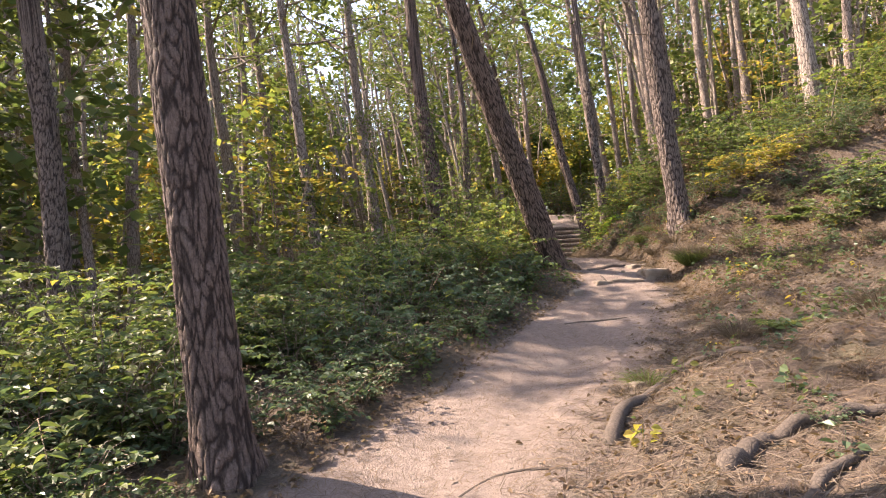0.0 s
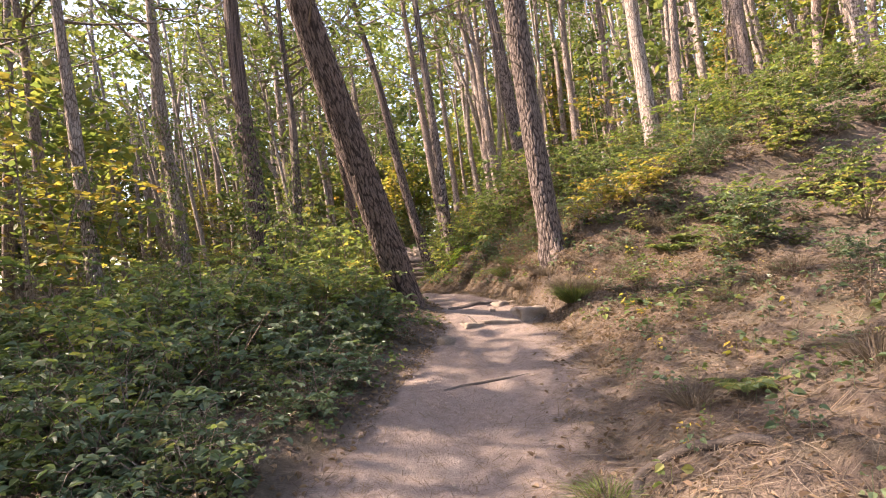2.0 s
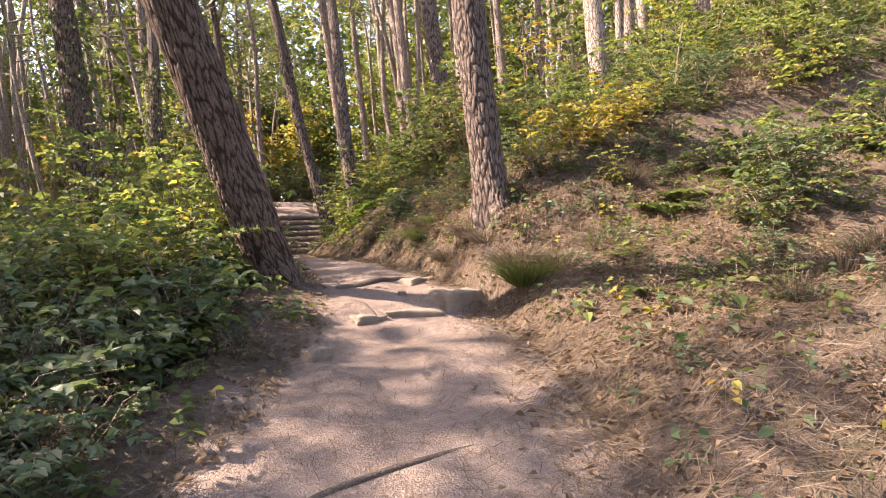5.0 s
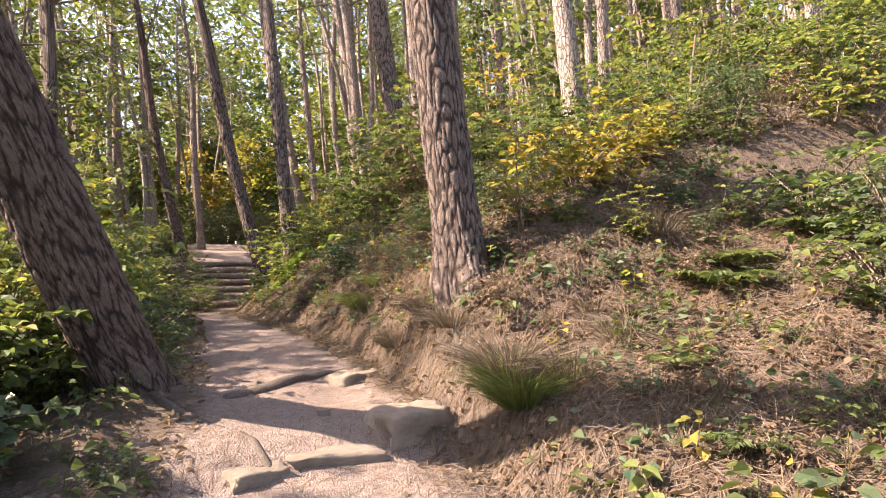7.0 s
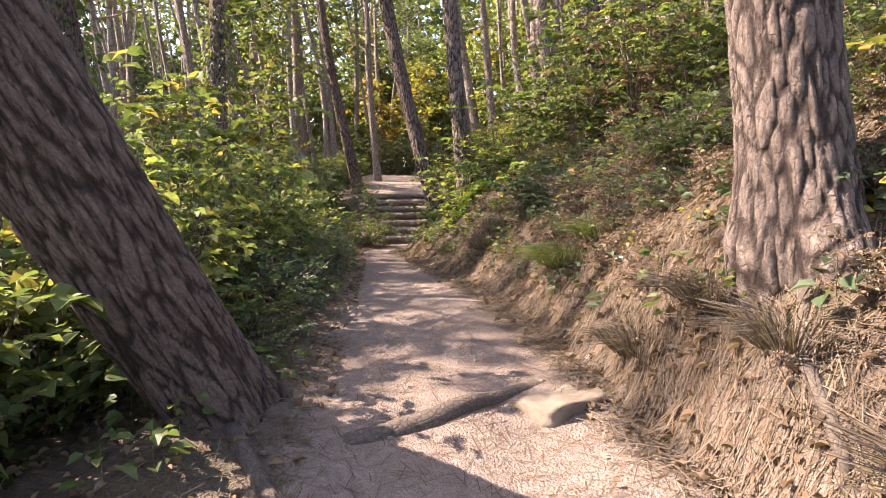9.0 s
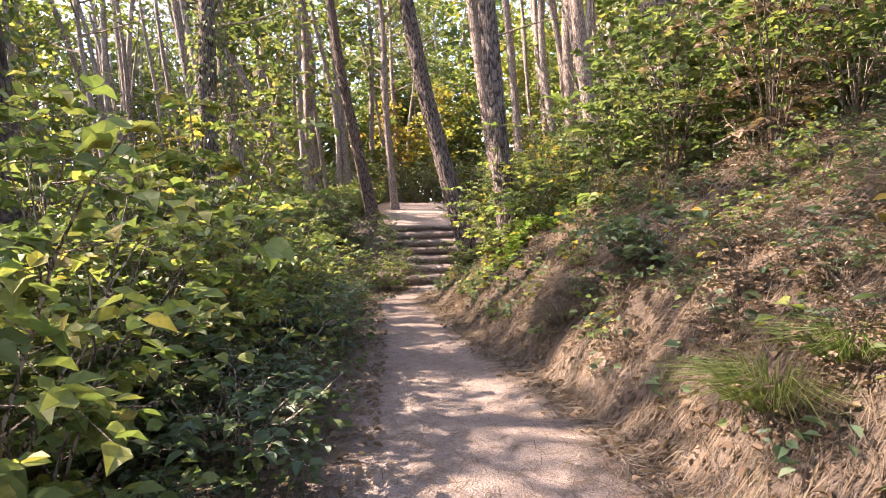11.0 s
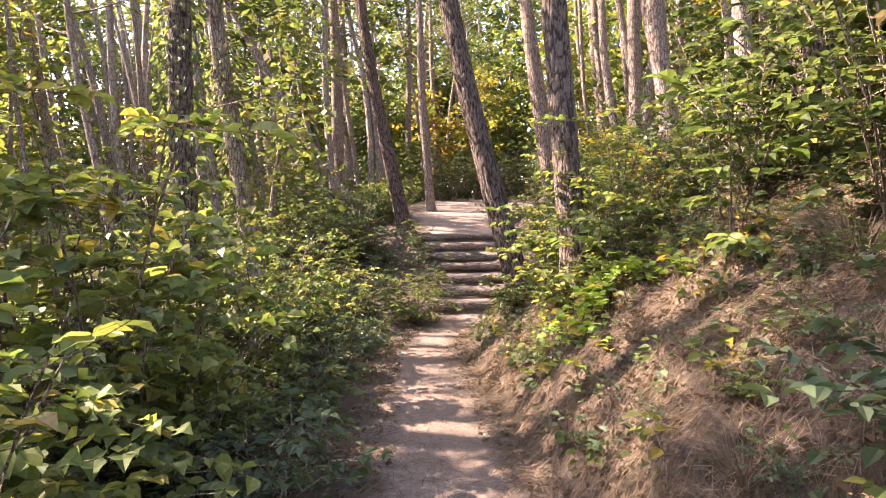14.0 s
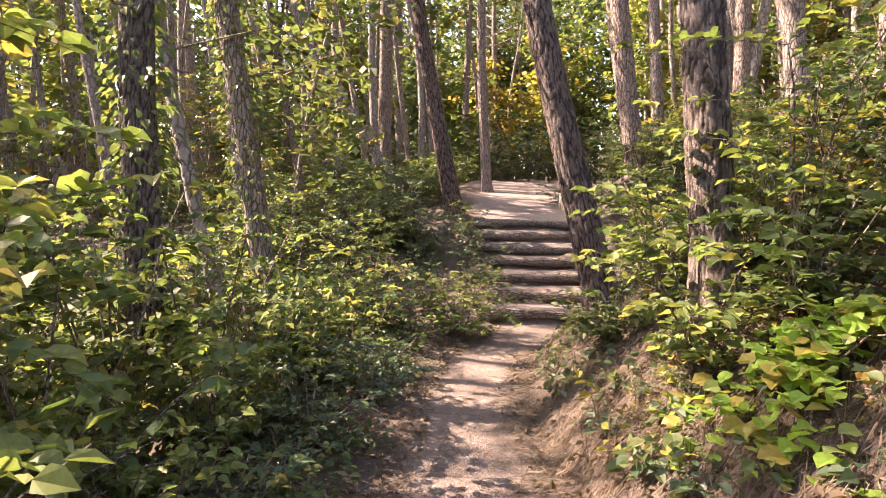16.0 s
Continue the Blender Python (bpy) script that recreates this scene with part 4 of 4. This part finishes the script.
scatter(low_models + dry_models, [(right_of(y) + W.uniform(1.2, 4.0), y) for y in [2.5 + 0.2 * k for k in range(40)]], W, 0.28, 0.55)
scatter(dry_models + low_models, [(left_of(y) - W.uniform(0.15, 0.6), y) for y in [2.5 + 0.33 * k for k in range(64)]], W, 0.3, 0.6)

for k, (x, y) in enumerate(((4.25, 24.5), (4.4, 25.3), (4.3, 26.2), (4.2, 27.1), (3.6, 24.6), (3.5, 26.0), (6.75, 24.9), (6.9, 26.0), (7.1, 27.2))):
    copy_thing(mid_models[k % 4], pose(x, y, at(x, y) - 0.02, 0, 0, 50 * k) @ Matrix.Scale(0.62 + 0.05 * (k % 3), 4))
scatter(mid_models + tall_models, [(W.uniform(8.5, 14.5), W.uniform(7.5, 16)) for _ in range(34)], W, 0.6, 1.0)
for k in range(12):
    copy_thing(thicket_models[k % 2], pose(1.5 + 0.85 * k, 38.6 + 0.4 * (k % 3), at(1.5 + 0.85 * k, 38.6), 0, 0, 70 * k) @ Matrix.Scale(0.75, 4))

for k, (x, y, s) in enumerate(((1.75, 13.2, 0.75), (1.55, 14.6, 0.8), (2.0, 15.4, 0.65), (1.5, 16.1, 0.9), (2.1, 17.3, 0.7), (1.2, 17.6, 1.0), (2.2, 19.6, 0.75), (1.5, 19.9, 0.95), (2.3, 21.0, 0.7),
                             (0.6, 15.4, 1.0), (0.4, 17.0, 1.05), (0.7, 18.9, 1.0), (1.3, 12.4, 0.8), (0.2, 13.4, 1.0), (2.4, 20.3, 0.6), (1.0, 21.4, 0.9))):
    copy_thing(tall_models[(1, 0, 1, 2)[k % 4]], pose(x, y, at(x, y) - 0.02, 0, 0, 83 * k) @ Matrix.Diagonal((s, s, 1.3 * s, 1)))
for k, (x, y, s) in enumerate(((6.6, 17.2, 1.1), (7.0, 18.3, 1.2), (7.5, 17.4, 1.2), (6.4, 18.4, 0.9), (7.9, 18.6, 1.2), (6.9, 16.3, 0.9))):
    copy_thing(tall_models[(0, 2, 1)[k % 3]], pose(x, y, at(x, y) - 0.02, 0, 0, 57 * k) @ Matrix.Scale(s, 4))

scatter(low_models, [(right_of(y) + W.uniform(0.4, 2.6), y) for y in [12.6 + 0.18 * k for k in range(46)]], W, 0.3, 0.55)

# seedlings on bank and verge
def seedling_cover(name, count, seed, side, mat, label):
    r = np.random.RandomState(seed)
    y = 3 + 20 * r.uniform(0, 1, count) ** 0.55
    if side > 0:
        x = np.interp(y, PATH_Y, PATH_R) + 0.12 + 3.4 * r.uniform(0, 1, count)
    else:
        x = np.interp(y, PATH_Y, PATH_L) - 0.6 * r.uniform(0, 1, count)
    s = Soup()
    for k in range(count):
        m = r.randint(5, 12)
        a, h = r.uniform(0, 2 * np.pi, m), r.uniform(0.03, 0.17, m)
        p = np.array([x[k], y[k], at(x[k], y[k])]) + np.stack([0.05 * np.cos(a), 0.05 * np.sin(a), h], -1)
        s.leaves(p, np.stack([np.cos(a), np.sin(a), r.uniform(-0.4, 0.3, m)], -1), r.uniform(0.04, 0.085), r, wide=0.38)
        s.tube([(x[k], y[k], at(x[k], y[k]) - 0.02), (x[k], y[k], at(x[k], y[k]) + h.max())], [0.002, 0.0015], 3)
    tagged(s.build(name, mat), label, "plant", kind="stuff")


seedling_cover("bank_seedlings", 480, 61, 1, GREEN, "small green seedlings in the bank's needle litter")
seedling_cover("dark_bank_seedlings", 700, 62, 1, DARK, "small dark green seedlings in the bank's litter")
seedling_cover("yellow_bank_seedlings", 110, 63, 1, GOLD, "small yellowed seedlings in the bank's litter")
seedling_cover("verge_seedlings", 160, 64, -1, GREEN, "small green seedlings along the trail's verge")


# ---- grass, ferns, vines ----
def tuft(x, y, length, count, seed, mat, label, spread=0.10, bend=0.55):
    r = np.random.RandomState(seed)
    t = thing("grass_tuft", x, y, at(x, y), label, "grass", "grass tufts on the bank")
    a, d = r.uniform(0, 2 * np.pi, count), spread * r.uniform(0, 1, count) ** 0.5
    p = np.stack([d * np.cos(a), d * np.sin(a), -0.03 + 0 * a], -1)
    w = np.stack([np.cos(a) * (0.25 + d / spread * 0.7), np.sin(a) * (0.25 + d / spread * 0.7), 0.9 + 0 * a], -1) + r.normal(0, 0.15, (count, 3))
    s = Soup()
    s.blades(p, w, length, r, 0.0028, bend)
    s.build("sheaf", mat, t)
    return t


tuft(4.14, 10.0, 0.38, 900, 1, BLADE, "dense tuft of green grass at the bank's foot", 0.12, 0.22)
tuft(4.20, 10.2, 0.42, 600, 2, STRAW, "tuft of yellowed grass beside a green one", 0.14, 0.25)
tuft(4.38, 9.85, 0.30, 350, 3, STRAW, "tuft of yellowed grass", 0.16, 0.7)
tuft(4.50, 13.4, 0.32, 600, 4, BLADE, "tuft of long green grass on the bank", 0.14, 0.8)
tuft(4.66, 13.2, 0.27, 350, 5, BLADE, "tuft of long green grass on the bank", 0.12, 0.8)
tuft(4.22, 10.92, 0.26, 260, 8, STRAW, "dry grass at a pine's foot", 0.12)
tuft(4.27, 11.4, 0.26, 260, 9, STRAW, "dry grass at a pine's foot", 0.12)
tuft(4.15, 11.75, 0.24, 260, 10, STRAW, "dry grass hanging from the bank's edge", 0.12)
tuft(1.75, 5.35, 0.20, 260, 6, BLADE, "short green grass beside a root", 0.12)
tuft(1.55, 5.05, 0.16, 200, 7, STRAW, "short dry grass beside a root", 0.12)
tufts = [tuft(5.0 + 0.5 * k, 8.0, 0.34, 260, 20 + k, STRAW, "tuft of dry straw-coloured grass", 0.12, 0.6) for k in range(3)]
for k in range(36):
    y = W.uniform(3, 24)
    x = right_of(y) + W.uniform(0.1, 5.5) ** 1.0
    if min((x - a) ** 2 + (y - b) ** 2 for a, b in PINES) > 0.06:
        copy_thing(W.choice(tufts), pose(x, y, at(x, y), 0, W.uniform(-15, 5), W.uniform(0, 360)) @ Matrix.Scale(W.uniform(0.5, 1.25), 4))


def fern(x, y, seed, size, label):
    r = np.random.RandomState(seed)
    t = thing("fern", x, y, at(x, y), label, "fern", "ferns on the slope")
    for k in range(9):
        a = 2 * np.pi * k / 9 + r.uniform(-0.2, 0.2)
        ts = np.linspace(0, 1, 26)
        ln = size * r.uniform(0.75, 1.1)
        rib = np.stack([np.cos(a) * ln * ts, np.sin(a) * ln * ts, ln * (0.9 * ts - 0.75 * ts ** 2)], -1)
        s = Soup()
        s.tube(rib[::5], np.full(6, 0.003), 3)
        side = np.array([-np.sin(a), np.cos(a), 0])
        for sg in (-1, 1):
            s.leaves(rib[3:], sg * side + np.array([np.cos(a), np.sin(a), 0]) * 0.4 + r.normal(0, 0.05, (23, 3)), ln * 0.26 * np.sin(np.pi * np.clip(ts[3:] * 0.9 + 0.12, 0, 1)), r, wide=0.16, tilt=0.15)
        s.build("frond", GREEN, t)
    return t


fern(5.66, 9.8, 1, 0.42, "green fern in dry litter")
fern(5.95, 9.9, 2, 0.38, "green fern in dry litter")
fern(6.65, 9.6, 3, 0.5, "green fern on the slope")
fern(4.45, 8.8, 4, 0.22, "small fern at the trail's edge")
fern(3.3, 6.0, 5, 0.3, "small fern in needle litter")
fern(4.75, 9.4, 6, 0.25, "small fern in needle litter")


def leaf_mesh(seed, size, round_leaf, mat):
    r = np.random.RandomState(seed)
    s = Soup()
    s.leaves(np.zeros((1, 3)), np.array([[0, 1.0, 0]]), size, r, wide=0.5 if round_leaf else 0.36, tilt=0.02, round_leaf=round_leaf)
    ob = s.build("leaf", mat)
    me = ob.data
    bpy.data.objects.remove(ob)
    return me


ROUND = [leaf_mesh(k, 0.085, True, (VINE, VINE, LIME, GOLD)[k]) for k in range(4)]
vine = thing("ground_vine", 5.1, 18.35, at(5.1, 18.35), "trailing vine with round yellow-green leaves on the bank", "vine")
runner, V = Soup(), random.Random(8)
for k in range(26):
    a = V.uniform(0, 6.28)
    ts = np.linspace(0, 1, 9)
    px, py = 5.1 + ts * math.cos(a) * V.uniform(0.3, 0.75), 18.35 + ts * math.sin(a) * V.uniform(0.4, 0.95)
    pz = np.array([at(u, v) for u, v in zip(px, py)]) + 0.05 + 0.1 * np.sin(ts * 6)
    pts = np.stack([px - 5.1, py - 18.35, pz - vine.matrix_basis.translation.z], -1)
    runner.tube(pts, np.linspace(0.004, 0.002, 9), 4)
    for i in range(1, 9):
        for _ in range(3):
            leaf = new("leaf", V.choice((ROUND[0], ROUND[0], ROUND[1], ROUND[1], ROUND[2], ROUND[3])))
            leaf.parent = vine
            leaf.matrix_basis = Matrix.Translation(pts[i] + np.array([V.uniform(-0.06, 0.06), V.uniform(-0.06, 0.06), V.uniform(0.01, 0.1)])) @ pose(0, 0, 0, V.uniform(-35, 20), V.uniform(-35, 15), V.uniform(0, 360)) @ Matrix.Scale(V.uniform(0.6, 1.25), 4)
runner.build("runner", TWIG, vine)


def stalk(x, y, height, seed, count, mat_index, label):
    """A thin stalk with a few broad leaves."""
    t = thing("broad_leaved_stalk", x, y, at(x, y), label, "plant")
    v = random.Random(seed)
    s = Soup()
    ts = np.linspace(0, 1, 6)
    a = v.uniform(0, 6.28)
    pts = np.stack([0.12 * ts ** 2 * math.cos(a), 0.12 * ts ** 2 * math.sin(a), -0.05 + (height + 0.05) * ts], -1)
    s.tube(pts, np.linspace(0.004, 0.002, 6), 4)
    s.build("stem", TWIG, t)
    for k in range(count):
        leaf = new("leaf", POINTED[mat_index])
        leaf.parent = t
        leaf.matrix_basis = Matrix.Translation(pts[-1 - k % 3]) @ pose(0, 0, 0, v.uniform(-30, 10), v.uniform(-30, 10), 360 * k / count + v.uniform(-20, 20)) @ Matrix.Scale(v.uniform(0.75, 1.2), 4)


POINTED = [leaf_mesh(20 + k, 0.10, False, (LIME, GOLD, GREEN)[k]) for k in range(3)]
stalk(4.15, 7.75, 0.45, 1, 5, 0, "thin stalk with pale yellow-green leaves")
stalk(4.62, 13.65, 0.22, 2, 4, 0, "thin stalk with two broad yellow leaves")
stalk(3.95, 8.85, 0.14, 3, 5, 0, "small plant with broad bright green leaves")
stalk(4.95, 14.4, 0.25, 4, 5, 1, "small plant with yellow and orange leaves")
stalk(1.25, 8.3, 0.2, 5, 6, 2, "small plant with broad pointed leaves")
stalk(2.05, 10.2, 0.2, 6, 6, 2, "small plant with broad pointed leaves")
stalk(4.55, 16.2, 0.3, 7, 5, 1, "small plant with yellow leaves")
stalk(2.5, 15.5, 0.35, 8, 6, 0, "small plant with broad pale leaves")
stalk(4.6, 19.6, 0.3, 9, 6, 1, "small plant with yellowing leaves")


# ---- litter ----
def litter_places(n, seed, side):
    r = np.random.RandomState(seed)
    y = r.uniform(1.5, 24, n) if side < 2 else r.uniform(7.5, 20, n)
    if side == 2:
        x = np.interp(y, PATH_Y, PATH_R) + 2.8 * r.uniform(0, 1, n) - 0.05
    elif side > 0:
        d = 6.0 * r.uniform(0, 1, n) ** 1.6 - 0.15 + r.normal(0, 1, n) * np.interp(y, (8, 11), (0.3, 0.07))
        x = np.interp(y, PATH_Y, PATH_R) + d
    else:
        x = np.interp(y, PATH_Y, PATH_L) - 1.6 * r.uniform(0, 1, n) ** 1.3 + 0.2
    return x, y, r


def needles(n, seed, side, mat, name, label, ln=0.11):
    x, y, r = litter_places(n, seed, side)
    a = r.uniform(0, 2 * np.pi, n)
    h = 0.5 * ln * r.uniform(0.6, 1.3, n)
    ax, ay, bx, by = x - h * np.cos(a), y - h * np.sin(a), x + h * np.cos(a), y + h * np.sin(a)
    za, zb = land(ax, ay) + r.uniform(0.002, 0.03, n), land(bx, by) + r.uniform(0.002, 0.05, n)
    w = 0.0016
    sx, sy = -np.sin(a) * w, np.cos(a) * w
    v = np.stack([np.stack([ax - sx, ay - sy, za], -1), np.stack([ax + sx, ay + sy, za + 0.002], -1), np.stack([bx + sx, by + sy, zb + 0.002], -1), np.stack([bx - sx, by - sy, zb], -1)], 1)
    tagged(quads(name, v, np.arange(4 * n).reshape(-1, 4), mat), label, "litter", kind="stuff")


needles(70000, 1, 1, STRAW, "pine_needle_litter", "fallen dry pine needles on the bank")
needles(26000, 2, 1, DRY, "brown_needle_litter", "fallen brown needles and stalks on the bank", 0.11)
needles(26000, 4, 2, DRY, "bank_foot_litter", "matted brown needles below the bank pine", 0.13)
needles(9000, 3, -1, STRAW, "verge_needle_litter", "fallen dry needles on the trail's verge")


def path_needles(n, seed):
    r = np.random.RandomState(seed)
    y = r.uniform(1.5, 24, n)
    f = r.beta(0.6, 0.6, n)
    l, w = np.interp(y, PATH_Y, PATH_L), np.interp(y, PATH_Y, PATH_R)
    x, a, h = l + (w - l) * f, r.uniform(0, 2 * np.pi, n), 0.05 * r.uniform(0.5, 1.2, n)
    s = 0.0016
    ax, ay, bx, by = x - h * np.cos(a), y - h * np.sin(a), x + h * np.cos(a), y + h * np.sin(a)
    ux, uy = -np.sin(a) * s, np.cos(a) * s
    za, zb = land(ax, ay) + 0.004, land(bx, by) + 0.004
    v = np.stack([np.stack([ax - ux, ay - uy, za], -1), np.stack([ax + ux, ay + uy, za], -1), np.stack([bx + ux, by + uy, zb], -1), np.stack([bx - ux, by - uy, zb], -1)], 1)
    tagged(quads("trail_needle_litter", v, np.arange(4 * n).reshape(-1, 4), DRY), "scattered brown needles on the trodden trail", "litter", kind="stuff")


path_needles(16000, 17)


def dead_leaves(n, seed, side, name, label):
    x, y, r = litter_places(n, seed, side)
    s = Soup()
    s.leaves(np.stack([x, y, land(x, y) + r.uniform(0.005, 0.03, n)], -1), unit(r, n, 0.0), 0.048, r, wide=0.36, fold=0.25, tilt=0.35)
    tagged(s.build(name, DRY), label, "litter", kind="stuff")


dead_leaves(11000, 5, 1, "dead_leaf_litter", "fallen brown leaves on the bank")
dead_leaves(6000, 7, 2, "bank_foot_leaves", "fallen brown leaves below the bank pine")
dead_leaves(4500, 6, -1, "verge_leaf_litter", "fallen brown leaves along the trail's edge")


def straw(n, seed):
    """Dry grass that hangs down the bank."""
    x, y, r = litter_places(n, seed, 1)
    s = Soup()
    w = np.stack([-0.55 + r.normal(0, 0.35, n), r.normal(0, 0.4, n), r.uniform(0.15, 0.9, n)], -1)
    s.blades(np.stack([x, y, land(x, y) - 0.01], -1), w, 0.16, r, 0.0018, 0.55)
    tagged(s.build("dry_bank_grass", STRAW), "dry straw-coloured grass hanging on the bank", "grass", kind="stuff")


straw(3400, 9)
g = np.random.RandomState(12)
py = g.uniform(1.0, 24, 2600)
px = np.interp(py, PATH_Y, PATH_L) + (np.interp(py, PATH_Y, PATH_R) - np.interp(py, PATH_Y, PATH_L)) * g.uniform(0, 1, 2600)
crumbs = Soup()
ps = 0.004 + 0.012 * g.uniform(0, 1, 2600) ** 4
base = np.array([[-1, -1, -.5], [1, -1, -.5], [1, 1, -.5], [-1, 1, -.5], [-.7, -.7, .6], [.7, -.7, .6], [.7, .7, .6], [-.7, .7, .6]])
cv = np.stack([px, py, land(px, py)], -1)[:, None] + ps[:, None, None] * base[None] * g.uniform(0.6, 1.2, (2600, 8, 1))
crumbs.add(cv, np.arange(2600)[:, None, None] * 8 + np.array([[4, 5, 6, 7], [0, 1, 5, 4], [1, 2, 6, 5], [2, 3, 7, 6], [3, 0, 4, 7]])[None])
tagged(crumbs.build("gravel", ROCK), "small stones and grit on the trail", "gravel", kind="stuff")


# ---- roots, rocks, sticks ----
def root(pts, thick, label, seed, lift=-0.35):
    p = np.array(pts, float)
    ts, tt = np.linspace(0, 1, len(p)), np.linspace(0, 1, 8 * len(p))
    r = np.random.RandomState(seed)
    x, y = np.interp(tt, ts, p[:, 0]), np.interp(tt, ts, p[:, 1])
    k = np.ones(5) / 5
    x[2:-2], y[2:-2] = np.convolve(x, k, "valid"), np.convolve(y, k, "valid")
    z = land(x, y) + thick * (lift + 0.35 * np.sin(tt * 7 + seed))
    z[0] -= thick
    z[-1] -= 2 * thick
    s = Soup()
    s.tube(np.stack([x, y, z], -1), thick * (1 - 0.5 * tt) * (1 + 0.03 * r.normal(0, 1, len(tt))), 10)
    return tagged(s.build("root", ROOT, smooth=True), label, "root", "bare roots in the trail")


root([(1.05, 4.0), (1.3, 4.6), (1.7, 5.0), (2.05, 5.5), (2.3, 5.45), (2.6, 5.0)], 0.06, "bare grey root along the trail's edge", 1, 0.15)
root([(1.45, 3.2), (1.8, 3.5), (2.1, 3.6), (2.6, 3.5)], 0.065, "bare root under needle litter", 2, 0.15)
root([(1.5, 2.6), (1.75, 2.9), (2.1, 3.05)], 0.045, "bare root in needle litter", 3, 0.3)
root([(0.0, 3.45), (0.25, 3.72), (0.65, 3.7), (1.0, 3.5)], 0.016, "thin root across the trail", 4)
root([(1.45, 7.6), (1.95, 7.84), (2.35, 7.9), (2.8, 7.75)], 0.025, "thin root across the trail", 5)
root([(2.75, 11.6), (3.2, 11.7), (3.6, 11.95), (3.95, 12.1), (4.2, 12.35)], 0.06, "thick dark root across the trail below the bank", 6)
root([(2.3, 11.75), (2.5, 11.2), (2.75, 10.75), (2.8, 10.3)], 0.04, "root of the leaning pine in the trail", 7)
root([(3.6, 11.0), (3.85, 10.6), (3.95, 10.1), (4.0, 9.7)], 0.018, "thin root beside a rock", 8)
root([(4.45, 11.1), (4.2, 10.85), (4.05, 10.5)], 0.04, "root of the bank pine", 9)


def rock(x, y, sx, sy, sz, seed, label, turn=0, sink=0.4):
    bm = bmesh.new()
    bmesh.ops.create_cube(bm, size=2)
    bmesh.ops.subdivide_edges(bm, edges=bm.edges[:], cuts=7, use_grid_fill=True)
    for v in bm.verts:
        c = v.co.copy()
        v.co = c.lerp(c.normalized() * 1.15, 0.14)
        n = noise.fractal(c * 1.1 + Vector((seed * 7, 0, 0)), 1.0, 2.0, 4)
        v.co *= 1 + 0.24 * n
    me = bpy.data.meshes.new("rock")
    bm.to_mesh(me)
    bm.free()
    for f in me.polygons:
        f.use_smooth = True
    me.materials.append(ROCK)
    ob = new("rock", me)
    ob.matrix_basis = pose(x, y, at(x, y) + sz * (1 - 2 * sink), 0, 0, turn) @ Matrix.Diagonal((sx, sy, sz, 1))
    return tagged(ob, label, "rock", "rocks in the trail")


rock(3.68, 10.56, 0.23, 0.16, 0.13, 1, "pale sandstone block in the trail's ledge", 12, 0.72)
rock(3.15, 10.42, 0.26, 0.12, 0.10, 2, "worn stone ledge across the trail", -6, 0.88)
rock(2.72, 10.36, 0.15, 0.10, 0.08, 3, "worn stone ledge across the trail", 10, 0.88)
rock(3.75, 11.75, 0.18, 0.11, 0.10, 4, "earth-covered rock below the bank", 20, 0.8)
rock(3.24, 10.88, 0.035, 0.03, 0.025, 5, "small brown stone on the trail", 0, 0.2)
rock(2.05, 9.4, 0.09, 0.07, 0.07, 6, "small stone at the trail's edge", 30)
rock(1.62, 5.2, 0.06, 0.04, 0.04, 7, "small stone beside a root", 30)
rock(6.95, 29.3, 0.35, 0.3, 0.3, 8, "sunlit rock beside the upper trail", 30)


def stick(a, b, thick, label, name="stick", mat=None):
    s = Soup()
    ts = np.linspace(0, 1, 9)[:, None]
    pts = np.array(a) + ts * (np.array(b) - np.array(a)) + 0.02 * np.sin(ts * 7) * [1, 0.4, 0.3]
    s.tube(pts, np.linspace(thick, thick * 0.5, 9), 7)
    return tagged(s.build(name, mat or TWIG, smooth=True), label, "branch")


stick((7.47, 11.49, at(7.47, 11.49) - 0.1), (7.75, 11.55, at(7.47, 11.49) + 1.15), 0.022, "thin dead stake standing in dry grass", "dead_sapling", STRAW)
stick((8.1, 15.0, at(8.1, 15.0) - 0.1), (7.85, 15.0, at(8.1, 15.0) + 0.75), 0.07, "pale broken snag on the slope", "snag", BARK_GREY)
stick((6.2, 16.2, at(6.2, 16.2) + 0.25), (6.9, 15.8, at(6.9, 15.8) + 0.3), 0.012, "pale fallen stick on the bank")
stick((0.5, 21.0, at(0.5, 21.0) + 0.1), (0.9, 22.6, at(0.9, 22.6) + 0.35), 0.02, "fallen pale branch in undergrowth")
for k, (dx, dz, lx, lz) in enumerate(((0.32, 1.1, -0.42, 0.16), (0.34, 1.0, -0.12, 0.34), (0.30, 0.8, -0.35, -0.05), (0.36, 0.6, 0.25, 0.3))):
    stick((4.45 + dx, 10.86, at(4.45, 10.86) + dz), (4.45 + dx + lx, 10.8, at(4.45, 10.86) + dz + lz), 0.005, "thin bare twig beside the bank pine", "twig")
stick((4.8, 10.87, at(4.8, 10.87) - 0.05), (4.76, 10.85, at(4.45, 10.86) + 1.25), 0.008, "thin bare sapling stem beside the bank pine", "dead_sapling")
stick((5.3, 14.3, at(5.3, 14.3) + 0.03), (4.6, 12.9, at(4.6, 12.9) + 0.06), 0.010, "thin fallen branch on the bank")
stick((5.9, 9.0, at(5.9, 9.0) + 0.05), (5.1, 9.5, at(5.1, 9.5) + 0.03), 0.008, "thin fallen twig on the bank")
